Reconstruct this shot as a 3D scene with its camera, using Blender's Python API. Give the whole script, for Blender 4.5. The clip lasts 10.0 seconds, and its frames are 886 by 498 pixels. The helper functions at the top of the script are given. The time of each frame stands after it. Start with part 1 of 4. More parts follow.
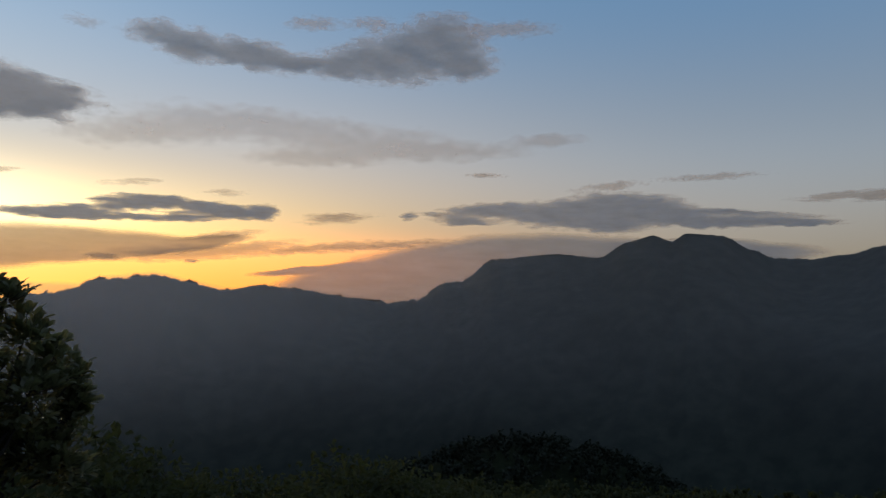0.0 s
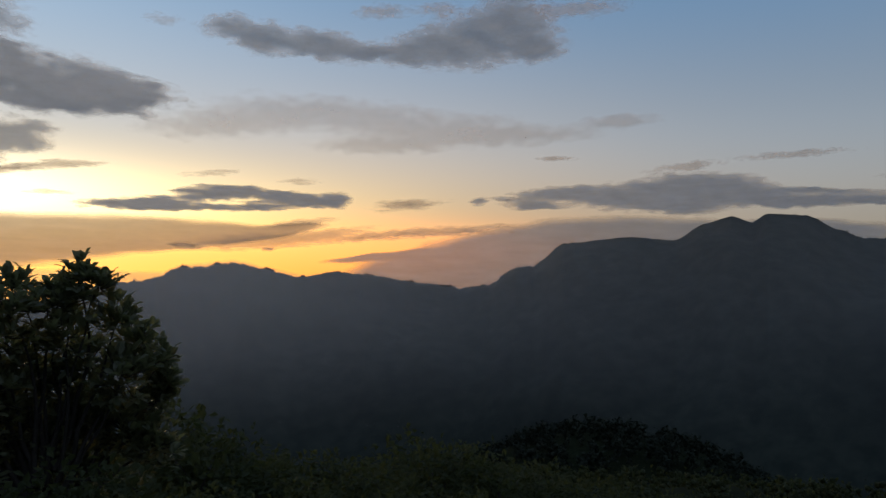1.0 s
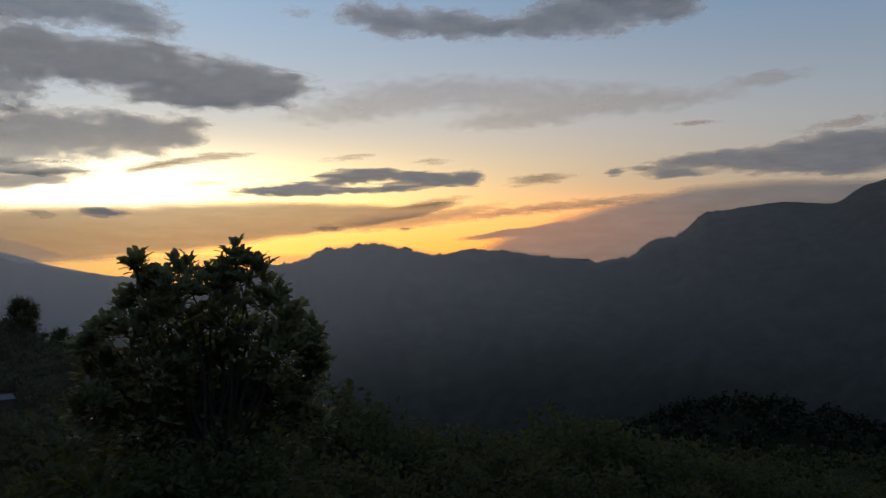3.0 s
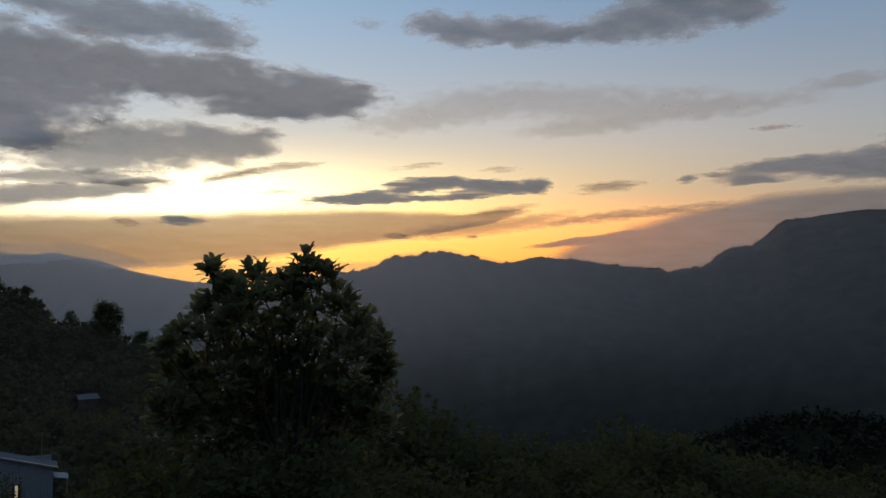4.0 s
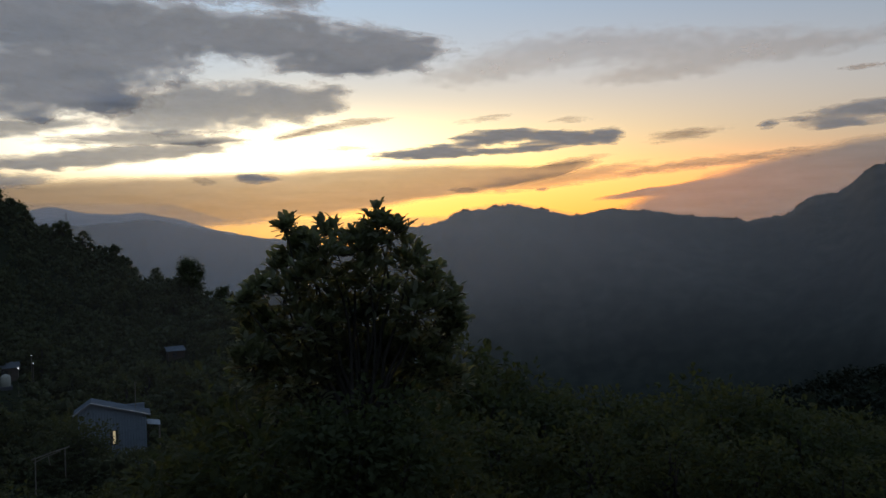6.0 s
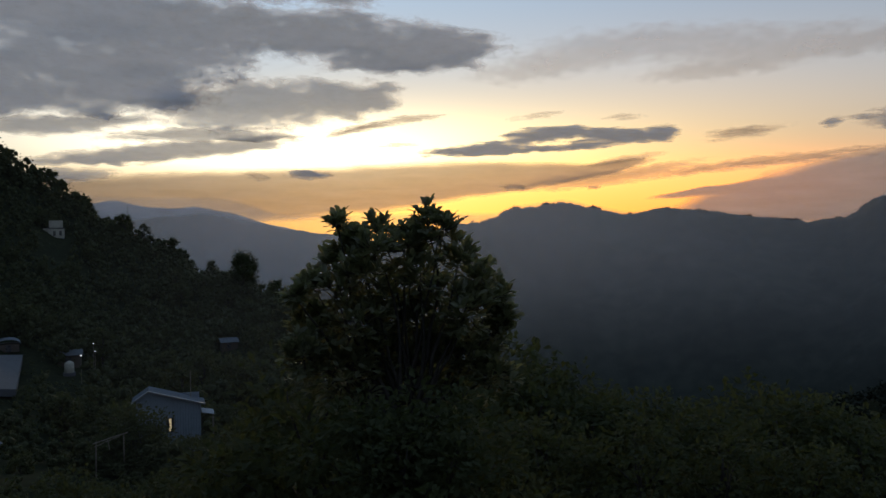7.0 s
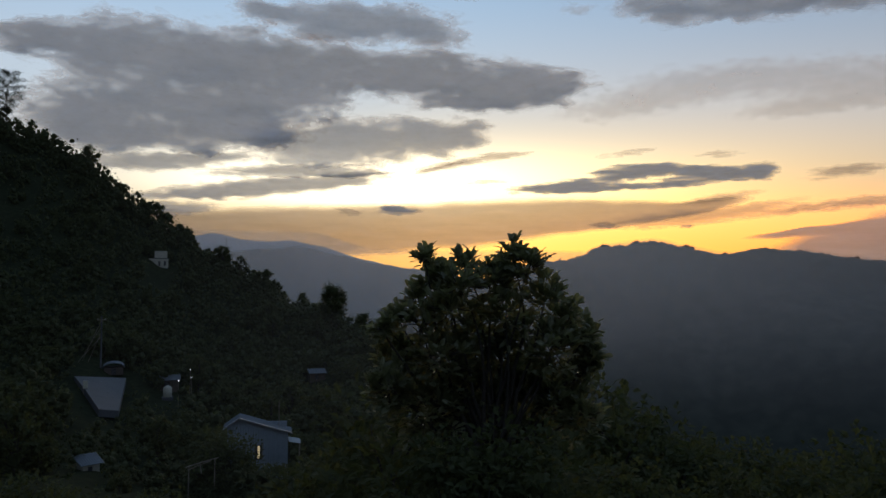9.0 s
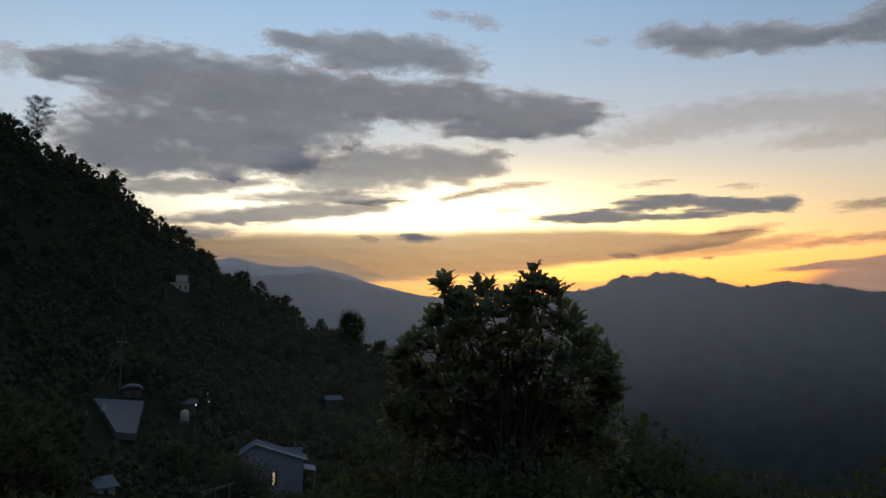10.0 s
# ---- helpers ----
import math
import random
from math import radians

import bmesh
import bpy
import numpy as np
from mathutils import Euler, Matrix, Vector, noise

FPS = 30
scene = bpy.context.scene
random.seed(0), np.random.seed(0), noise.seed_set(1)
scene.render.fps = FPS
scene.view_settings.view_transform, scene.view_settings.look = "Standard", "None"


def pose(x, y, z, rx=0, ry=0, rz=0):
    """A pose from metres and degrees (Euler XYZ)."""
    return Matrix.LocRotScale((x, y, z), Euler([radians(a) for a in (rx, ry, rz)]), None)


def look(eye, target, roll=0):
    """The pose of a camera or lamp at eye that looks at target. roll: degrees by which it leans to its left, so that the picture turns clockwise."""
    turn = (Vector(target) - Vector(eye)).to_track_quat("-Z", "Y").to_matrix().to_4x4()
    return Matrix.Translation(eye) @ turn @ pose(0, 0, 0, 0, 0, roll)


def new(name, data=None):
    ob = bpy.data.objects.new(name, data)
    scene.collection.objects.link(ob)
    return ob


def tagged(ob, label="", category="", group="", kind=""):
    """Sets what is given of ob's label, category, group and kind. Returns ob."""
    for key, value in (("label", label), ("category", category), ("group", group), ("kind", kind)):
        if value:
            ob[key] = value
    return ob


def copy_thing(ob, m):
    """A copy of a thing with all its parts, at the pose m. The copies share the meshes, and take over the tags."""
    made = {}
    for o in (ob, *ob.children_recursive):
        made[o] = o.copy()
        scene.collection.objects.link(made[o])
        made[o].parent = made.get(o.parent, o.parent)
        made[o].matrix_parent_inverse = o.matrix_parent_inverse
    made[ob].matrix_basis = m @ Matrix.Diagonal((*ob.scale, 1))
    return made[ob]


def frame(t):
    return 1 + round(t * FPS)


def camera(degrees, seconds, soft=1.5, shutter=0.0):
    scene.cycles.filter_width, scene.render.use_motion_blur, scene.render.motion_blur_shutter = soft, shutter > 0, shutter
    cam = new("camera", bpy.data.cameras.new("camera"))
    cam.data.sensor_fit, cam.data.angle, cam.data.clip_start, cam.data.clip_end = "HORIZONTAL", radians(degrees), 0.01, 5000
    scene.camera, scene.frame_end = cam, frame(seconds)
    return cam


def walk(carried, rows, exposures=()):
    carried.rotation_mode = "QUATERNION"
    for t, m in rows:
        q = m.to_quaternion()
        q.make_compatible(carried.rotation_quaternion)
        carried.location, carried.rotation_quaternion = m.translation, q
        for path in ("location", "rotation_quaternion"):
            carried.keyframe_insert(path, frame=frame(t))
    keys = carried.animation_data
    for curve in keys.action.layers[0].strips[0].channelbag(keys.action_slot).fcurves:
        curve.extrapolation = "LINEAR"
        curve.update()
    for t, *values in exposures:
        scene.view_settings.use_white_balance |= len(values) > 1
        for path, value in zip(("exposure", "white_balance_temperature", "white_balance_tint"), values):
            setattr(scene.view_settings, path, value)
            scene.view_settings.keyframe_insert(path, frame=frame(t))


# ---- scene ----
import itertools

cam = camera(62.8, 10.0, soft=1.5)
EYE = 1.6
# seconds, tilt, lean, turn: the camera stands on the spot and pans
ROWS = [
    (0, 94.768, -1.185, -24.705), (0.5, 94.453, -1.291, -22.395), (1, 93.505, -0.760, -19.091),
    (1.5, 92.554, 0.081, -16.242), (2, 91.737, 0.556, -13.647), (2.5, 91.357, 0.819, -11.139),
    (4, 92.284, 0.357, -3.115), (4.5, 91.776, 0.576, -1.224), (5, 90.498, 0.964, 0.008),
    (5.5, 89.120, 1.232, 0.982), (7, 88.533, 0.453, 6.285), (7.5, 89.116, 0.095, 8.524),
    (8, 89.681, -0.145, 10.372), (8.5, 90.434, -0.419, 11.987), (9, 91.386, -0.638, 13.099),
    (9.5, 92.514, -1.065, 13.983), (10, 93.572, -1.539, 14.561),
]
walk(cam, [(t, pose(0, 0, EYE, rx, ry, rz)) for t, rx, ry, rz in ROWS], exposures=[(0, -0.04), (4.5, -0.04), (5.7, 0.12), (10, 0.12)])

# ---- sky and sun ----
SUN_AZ, SUN_EL = -13.0, 4.5          # degrees, clockwise from straight ahead


class Nodes:
    """Small helper to write node trees."""

    def __init__(self, tree):
        self.tree = tree
        tree.nodes.clear()

    def add(self, kind, **settings):
        n = self.tree.nodes.new(kind)
        for key, value in settings.items():
            if key == "operation":
                n.operation = value
            elif key == "blend":
                n.data_type, n.blend_type = "RGBA", value
        return n

    def put(self, socket, value):
        if isinstance(value, bpy.types.NodeSocket):
            self.tree.links.new(value, socket)
        else:
            socket.default_value = value

    def math(self, op, a, b=0.0, c=0.0, clamp=False):
        n = self.add("ShaderNodeMath", operation=op)
        n.use_clamp = clamp
        for socket, value in zip(n.inputs, (a, b, c)):
            self.put(socket, value)
        return n.outputs[0]

    def vec(self, op, a, b=(0, 0, 0)):
        n = self.add("ShaderNodeVectorMath", operation=op)
        self.put(n.inputs[0], a), self.put(n.inputs[1], b)
        return n.outputs[0]

    def mix(self, fac, a, b, blend="MIX"):
        n = self.add("ShaderNodeMix", blend=blend)
        self.put(n.inputs[0], fac), self.put(n.inputs[6], a), self.put(n.inputs[7], b)
        return n.outputs[2]

    def noise(self, vector, scale, detail=4.0, rough=0.55, distortion=0.0):
        n = self.add("ShaderNodeTexNoise")
        self.put(n.inputs["Vector"], vector)
        n.inputs["Scale"].default_value, n.inputs["Detail"].default_value = scale, detail
        n.inputs["Roughness"].default_value, n.inputs["Distortion"].default_value = rough, distortion
        return n.outputs[0]

    def ramp(self, fac, low, high, a=0.0, b=1.0):
        n = self.add("ShaderNodeMapRange")
        n.interpolation_type = "SMOOTHSTEP"
        for key, value in zip(("Value", "From Min", "From Max", "To Min", "To Max"), (fac, low, high, a, b)):
            self.put(n.inputs[key], value)
        return n.outputs[0]

    def link(self, a, b):
        self.tree.links.new(a, b)


world = bpy.data.worlds.new("world")
scene.world = world
world.use_nodes = True
w = Nodes(world.node_tree)
sky = w.add("ShaderNodeTexSky")
sky.sky_type, sky.sun_disc = "NISHITA", False
sky.sun_elevation, sky.sun_rotation = radians(SUN_EL), radians(SUN_AZ)
sky.altitude, sky.air_density, sky.dust_density = 1200, 1.0, 2.0
coord = w.add("ShaderNodeTexCoord").outputs["Generated"]
split = w.add("ShaderNodeSeparateXYZ")
w.link(w.vec("NORMALIZE", coord), split.inputs[0])
sx, sy, sz = split.outputs
azim = w.math("MULTIPLY", w.math("ARCTAN2", sx, sy), 57.2958)
elev = w.math("MULTIPLY", w.math("ARCSINE", sz), 57.2958)


def glow(az, el, wide, high, tall=None):
    """A soft patch of the evening glow; its upper side may fall off more slowly than its lower."""
    a = w.math("DIVIDE", w.math("SUBTRACT", azim, az), wide)
    d = w.math("SUBTRACT", elev, el)
    up = w.math("DIVIDE", w.math("MAXIMUM", d, 0.0), tall or high)
    dn = w.math("DIVIDE", w.math("MINIMUM", d, 0.0), high)
    s = w.math("ADD", w.math("MULTIPLY", a, a), w.math("ADD", w.math("MULTIPLY", up, up), w.math("MULTIPLY", dn, dn)))
    return w.math("EXPONENT", w.math("MULTIPLY", s, -1.0))


def scaled(color, fac):
    n = w.add("ShaderNodeVectorMath", operation="SCALE")
    n.inputs[0].default_value = color
    w.put(n.inputs["Scale"], fac)
    return n.outputs[0]


total = w.vec("MULTIPLY", sky.outputs[0], (0.010, 0.012, 0.016))
low = w.mix(w.ramp(elev, 1.0, 13.0), (0.17, 0.10, 0.02, 1), (0.265, 0.29, 0.305, 1))
blue = w.mix(w.ramp(elev, 6.0, 26.0), low, (0.125, 0.24, 0.40, 1))
dusk = w.mix(w.ramp(elev, 0.0, 50.0), (0.07, 0.09, 0.125, 1), (0.17, 0.235, 0.345, 1))
# The unseen left sky dims early, to darken the right of the ridge.
away = w.math("MAXIMUM", w.ramp(azim, 60.0, 120.0), w.math("MAXIMUM", w.ramp(azim, -52.0, -88.0), w.ramp(elev, 28.0, 62.0)))
total = w.vec("ADD", total, w.mix(away, blue, dusk))
for color, patch in (
    ((1.25, 1.16, 0.95), glow(-20, 6.2, 16, 2.0, 2.6)),
    ((0.60, 0.39, 0.02), glow(-8, 5.4, 22, 2.8, 4.2)),
    ((0.13, 0.18, 0.22), glow(-24, 20.0, 36, 12.0, 16.0)),
    ((0.16, 0.16, 0.16), glow(-44, 12.0, 20, 8.0, 8.0)),
    ((0.90, 0.24, 0.00), glow(-3, 1.4, 21, 5.0, 3.4)),
    ((0.60, 0.09, 0.00), glow(15, 3.6, 14, 3.0, 1.9)),
    ((0.25, 0.13, 0.03), glow(9, 5.0, 27, 6.0, 5.5)),
    ((0.17, 0.12, 0.075), glow(8, 11.0, 28, 7.0, 8.0)),
    ((0.09, 0.10, 0.11), glow(50, 5.0, 24, 6.0, 6.0)),
    # Unseen patches behind the viewpoint, added to light the ridge face and the tree.
    ((0.27, 0.30, 0.36), glow(150, 9.0, 48, 12.0, 24.0)),
    ((0.27, 0.30, 0.36), glow(-210, 9.0, 48, 12.0, 24.0)),
):
    total = w.vec("ADD", total, scaled(color, patch))
back = w.add("ShaderNodeBackground")
w.link(total, back.inputs[0])
back.inputs[1].default_value = 1.0
w.link(back.outputs[0], w.add("ShaderNodeOutputWorld").inputs[0])

sun = new("sun", bpy.data.lights.new("sun", "SUN"))
sun.data.energy, sun.data.angle, sun.data.color = 0.8, radians(12), (1.0, 0.78, 0.5)
sun.matrix_world = look((math.sin(radians(SUN_AZ)) * 50, math.cos(radians(SUN_AZ)) * 50, 50 * math.tan(radians(SUN_EL))), (0, 0, 0))


# ---- materials ----
def material(name):
    m = bpy.data.materials.new(name)
    m.use_nodes = True
    return m, Nodes(m.node_tree)


def solid(name, color, rough=0.8, metal=0.0, scale=6.0, vary=0.35, bump=0.3, stain=0.25, depth=0.02):
    """A plain surface with grain, stains and fine relief at real-world size."""
    m, n = material(name)
    p = n.add("ShaderNodeBsdfPrincipled")
    at = n.add("ShaderNodeTexCoord").outputs["Object"]
    grain, big = n.noise(at, scale * 6, 5), n.noise(at, scale * 0.5, 3)
    dark = tuple(c * (1 - vary) for c in color) + (1,)
    lite = tuple(min(1, c * (1 + vary)) for c in color) + (1,)
    base = n.mix(n.ramp(grain, 0.3, 0.7), dark, lite)
    base = n.mix(n.ramp(big, 0.45, 0.75, 0.0, stain), base, tuple(c * 0.35 for c in color) + (1,))
    n.link(base, p.inputs["Base Color"])
    n.link(n.ramp(grain, 0.2, 0.8, max(0.05, rough - 0.12), min(1, rough + 0.12)), p.inputs["Roughness"])
    p.inputs["Metallic"].default_value = metal
    b = n.add("ShaderNodeBump")
    b.inputs["Strength"].default_value, b.inputs["Distance"].default_value = bump, depth
    n.link(grain, b.inputs["Height"]), n.link(b.outputs[0], p.inputs["Normal"])
    n.link(p.outputs[0], n.add("ShaderNodeOutputMaterial").inputs[0])
    return m


def leafy(name, dark, lite, shine=0.45, through_light=0.25, gloss=0.12):
    """Leaves: each one its own shade, glossy above, letting some light through."""
    m, n = material(name)
    p, t, mixed = n.add("ShaderNodeBsdfPrincipled"), n.add("ShaderNodeBsdfTranslucent"), n.add("ShaderNodeMixShader")
    geo, info = n.add("ShaderNodeNewGeometry"), n.add("ShaderNodeObjectInfo")
    r = n.math("FRACT", n.math("ADD", geo.outputs["Random Per Island"], info.outputs["Random"]))
    base = n.mix(r, dark + (1,), lite + (1,))
    mottled = n.noise(n.add("ShaderNodeTexCoord").outputs["Object"], 1.3, 3)
    base = n.mix(n.ramp(mottled, 0.5, 0.75, 0, 0.5), base, tuple(c * 0.6 for c in dark) + (1,))
    n.link(base, p.inputs["Base Color"])
    n.link(n.mix(1.0, base, (1.6, 1.5, 1.0, 1), "MULTIPLY"), t.inputs["Color"])
    p.inputs["Roughness"].default_value = shine
    p.inputs["Specular IOR Level"].default_value = gloss
    mixed.inputs[0].default_value = through_light
    n.link(p.outputs[0], mixed.inputs[1]), n.link(t.outputs[0], mixed.inputs[2])
    n.link(mixed.outputs[0], n.add("ShaderNodeOutputMaterial").inputs[0])
    return m


def wooded(name, dark, lite, scale, sheen):
    """A wooded slope far off: crowns as mottling and relief, a soft sheen of countless leaves."""
    m, n = material(name)
    p = n.add("ShaderNodeBsdfPrincipled")
    at = n.add("ShaderNodeNewGeometry").outputs["Position"]
    crowns, stands = n.noise(at, 1 / scale, 6, 0.6), n.noise(at, 1 / (scale * 14), 4)
    base = n.mix(n.ramp(crowns, 0.3, 0.7), dark + (1,), lite + (1,))
    base = n.mix(n.ramp(stands, 0.4, 0.7, 0, 0.45), base, tuple(c * 0.55 for c in dark) + (1,))
    n.link(base, p.inputs["Base Color"])
    p.inputs["Roughness"].default_value = 1.0
    p.inputs["Specular IOR Level"].default_value = 0.02
    p.inputs["Sheen Weight"].default_value, p.inputs["Sheen Roughness"].default_value = sheen, 0.5
    b = n.add("ShaderNodeBump")
    b.inputs["Strength"].default_value, b.inputs["Distance"].default_value = 0.2, scale * 0.06
    n.link(crowns, b.inputs["Height"]), n.link(b.outputs[0], p.inputs["Normal"])
    n.link(p.outputs[0], n.add("ShaderNodeOutputMaterial").inputs[0])
    return m


def vapour(name, color, lit):
    """Cloud: thin at the rim, where the sky shows through, denser inside, with torn edges."""
    m, n = material(name)
    d, t, body, clear, mixed = (n.add("ShaderNodeBsdf" + k) if k != "mix" else n.add("ShaderNodeMixShader")
                                for k in ("Diffuse", "Translucent", "mix", "Transparent", "mix"))
    at = n.add("ShaderNodeNewGeometry").outputs["Position"]
    thick, dense, rag, streak = (n.add("ShaderNodeAttribute") for _ in range(4))
    grain = n.add("ShaderNodeAttribute")
    grain.attribute_name = "grain"
    scale = n.add("ShaderNodeVectorMath", operation="SCALE")
    n.put(scale.inputs[0], at), n.put(scale.inputs["Scale"], grain.outputs["Fac"])
    at = scale.outputs[0]
    thick.attribute_name, dense.attribute_name, rag.attribute_name, streak.attribute_name = "thickness", "body", "ragged", "streaky"
    billow, bands = n.vec("MULTIPLY", at, (1 / 300, 1 / 300, 1 / 120)), n.vec("MULTIPLY", at, (1 / 360, 1 / 360, 1 / 40))
    shreds = n.vec("MULTIPLY", at, (1 / 62, 1 / 62, 1 / 26))
    lumps = n.math("ADD", n.math("MULTIPLY", n.noise(billow, 1.0, 5, 0.55), 0.52), n.math("MULTIPLY", n.noise(shreds, 1.0, 6, 0.6), 0.48))
    lines = n.noise(bands, 1.0, 5, 0.5)
    torn = n.math("ADD", n.math("MULTIPLY", lumps, n.math("SUBTRACT", 1.0, streak.outputs["Fac"])), n.math("MULTIPLY", lines, streak.outputs["Fac"]))
    wisps = n.math("MULTIPLY", n.math("SUBTRACT", torn, 0.5), n.math("MULTIPLY", rag.outputs["Fac"], n.math("SUBTRACT", 3.2, n.math("MULTIPLY", thick.outputs["Fac"], 2.0))))
    depth = n.math("ADD", thick.outputs["Fac"], wisps)
    rim = n.ramp(thick.outputs["Fac"], 0.0, 0.25)
    alpha = n.math("MULTIPLY", n.math("MULTIPLY", n.ramp(depth, 0.06, 0.82), dense.outputs["Fac"]), rim)
    shade = n.mix(n.ramp(torn, 0.3, 0.7), tuple(c * 0.9 for c in color) + (1,), tuple(min(1, c * 1.1) for c in color) + (1,))
    # Sunset warmth is put into the colour of the thin rims.
    shade = n.mix(n.ramp(depth, 0.12, 0.75), (0.66, 0.52, 0.44, 1), shade)
    n.link(shade, d.inputs[0]), n.link(shade, t.inputs[0])
    n.link(n.ramp(depth, 0.12, 0.8, 0.85, lit), body.inputs[0])
    n.link(d.outputs[0], body.inputs[1]), n.link(t.outputs[0], body.inputs[2])
    n.link(alpha, mixed.inputs[0]), n.link(clear.outputs[0], mixed.inputs[1]), n.link(body.outputs[0], mixed.inputs[2])
    n.link(mixed.outputs[0], n.add("ShaderNodeOutputMaterial").inputs[0])
    return m


def mist(name, color):
    """Evening haze as see-through sheets: a pale colour mixed over what lies behind, denser in drifts."""
    m, n = material(name)
    d, t, body, clear, mixed = (n.add("ShaderNodeBsdf" + k) if k != "mix" else n.add("ShaderNodeMixShader")
                                for k in ("Diffuse", "Translucent", "mix", "Transparent", "mix"))
    thick = n.add("ShaderNodeAttribute")
    thick.attribute_name = "thickness"
    at = n.vec("MULTIPLY", n.add("ShaderNodeNewGeometry").outputs["Position"], (1 / 240, 1 / 240, 1 / 70))
    drift = n.ramp(n.noise(at, 1.0, 4, 0.5), 0.3, 0.7, 0.86, 1.12)
    for shader in (d, t):
        shader.inputs[0].default_value = color + (1,)
    body.inputs[0].default_value = 0.6
    n.link(d.outputs[0], body.inputs[1]), n.link(t.outputs[0], body.inputs[2])
    n.link(n.math("MULTIPLY", thick.outputs["Fac"], drift, clamp=True), mixed.inputs[0])
    n.link(clear.outputs[0], mixed.inputs[1]), n.link(body.outputs[0], mixed.inputs[2])
    n.link(mixed.outputs[0], n.add("ShaderNodeOutputMaterial").inputs[0])
    return m


GRASS = wooded("undergrowth", (0.012, 0.015, 0.008), (0.023, 0.028, 0.014), 1.5, 0.0)
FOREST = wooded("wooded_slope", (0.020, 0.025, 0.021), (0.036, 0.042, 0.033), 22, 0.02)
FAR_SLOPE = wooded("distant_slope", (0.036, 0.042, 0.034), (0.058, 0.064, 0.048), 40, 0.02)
CLOUD = vapour("cloud", (0.54, 0.59, 0.67), 0.48)
# Warm copy of the cloud, the sunset tint put into its base colour.
VEIL = vapour("sunset_tinted_cloud", (0.68, 0.55, 0.45), 0.62)
MIST = mist("pale_haze_sheet", (0.72, 0.74, 0.80))
LEAF = leafy("large_leaf", (0.10, 0.108, 0.062), (0.15, 0.16, 0.095), 0.5, 0.5, 0.5)
FOLIAGE = leafy("foliage", (0.042, 0.050, 0.022), (0.058, 0.068, 0.031), 0.75, 0.42, 0.15)
NEEDLE = leafy("needles", (0.018, 0.023, 0.016), (0.03, 0.036, 0.024), 0.8, 0.1)
BARK = solid("bark", (0.03, 0.025, 0.02), 0.9, scale=3, bump=0.8, depth=0.03)


# ---- building helpers ----
def finish(name, verts, faces, mat, parent=None, label="", smooth=False):
    me = bpy.data.meshes.new(name)
    me.from_pydata(verts, [], faces)
    me.materials.append(mat)
    if smooth:
        me.polygons.foreach_set("use_smooth", [True] * len(me.polygons))
    me.update()
    ob = new(name, me)
    ob.parent = parent
    if label:
        ob["label"] = label
    return ob


def part(name, bm, mat, parent=None, label="", smooth=False):
    me = bpy.data.meshes.new(name)
    bmesh.ops.recalc_face_normals(bm, faces=bm.faces)
    bm.to_mesh(me)
    bm.free()
    me.materials.append(mat)
    if smooth:
        me.polygons.foreach_set("use_smooth", [True] * len(me.polygons))
    ob = new(name, me)
    ob.parent = parent
    if label:
        ob["label"] = label
    return ob


def empty(name, m):
    ob = new(name)
    ob.matrix_world = m
    return ob


def at(az, el, r):
    """The place seen from the camera at that bearing, height angle and level distance."""
    return Vector((r * math.sin(radians(az)), r * math.cos(radians(az)), EYE + r * math.tan(radians(el))))


def knots(x, xs, ys):
    """A smooth line through a few heights."""
    x = np.asarray(x, float)
    i = np.clip(np.searchsorted(xs, x) - 1, 0, len(xs) - 2)
    xs, ys = np.asarray(xs, float), np.asarray(ys, float)
    u = np.clip((x - xs[i]) / (xs[i + 1] - xs[i]), 0, 1)
    s = u * 0.45 + (u * u * (3 - 2 * u)) * 0.55
    return ys[i] + (ys[i + 1] - ys[i]) * s


# ---- ground: one sheet from the viewpoint over the hillside and the valley to the horizon ----
VALLEY = -270.0
# Unseen ground behind, highest from -140 to -80, is raised to block skylight.
CREST_AZ = (-180, -140, -110, -80, -47, -43, -39.5, -36.5, -33, -31, -28, -24, -20.8, -18, -10, 0, 8, 20, 40, 60, 90, 130, 180)
CREST_EL = (14, 30, 40, 30, 11.0, 8.8, 7.2, 4.7, 2.1, 0.4, -1.2, -3.5, -4.8, -6.5, -11.5, -16, -18.5, -18.5, -18, -16, 2, 8, 14)


def crest_distance(az):
    return np.interp(az, (-180, -100, -46, -30, -18, -5, 8, 60, 100, 180), (520, 500, 420, 350, 240, 120, 60, 60, 300, 520))


def ground_z(az, r):
    """Height of the ground at a bearing in degrees and a distance in metres."""
    az, r = np.broadcast_arrays(np.asarray(az, float), np.asarray(r, float))
    rc, ec = crest_distance(az), knots(az, CREST_AZ, CREST_EL)
    foot = -25 + 40 * np.clip((np.abs(az) - 60) / 60, 0, 1)
    u = np.clip(r / rc, 0, 1)
    near = EYE + r * np.tan(np.radians(foot + (ec - foot) * u ** 0.8))
    flat = np.clip((r - 1.5) / 5, 0, 1)
    near = near * flat * flat * (3 - 2 * flat)
    top = EYE + rc * np.tan(np.radians(ec))
    v = np.clip((r - rc) / 480, 0, 1)
    z = np.where(r < rc, near, top + (VALLEY - top) * (v * v * (3 - 2 * v)))
    x, y = r * np.sin(np.radians(az)), r * np.cos(np.radians(az))
    mx, my = 380 * math.sin(radians(32)), 380 * math.cos(radians(32))
    hump = np.exp(-(((x - mx) ** 2 + (y - my) ** 2) / 220.0 ** 2))
    mound = EYE + 380 * math.tan(radians(-10.4)) - VALLEY
    return np.maximum(z, VALLEY + mound * hump)


def spot(az, r, sink=0.0):
    return Vector((r * math.sin(radians(az)), r * math.cos(radians(az)), float(ground_z(az, r)) - sink))


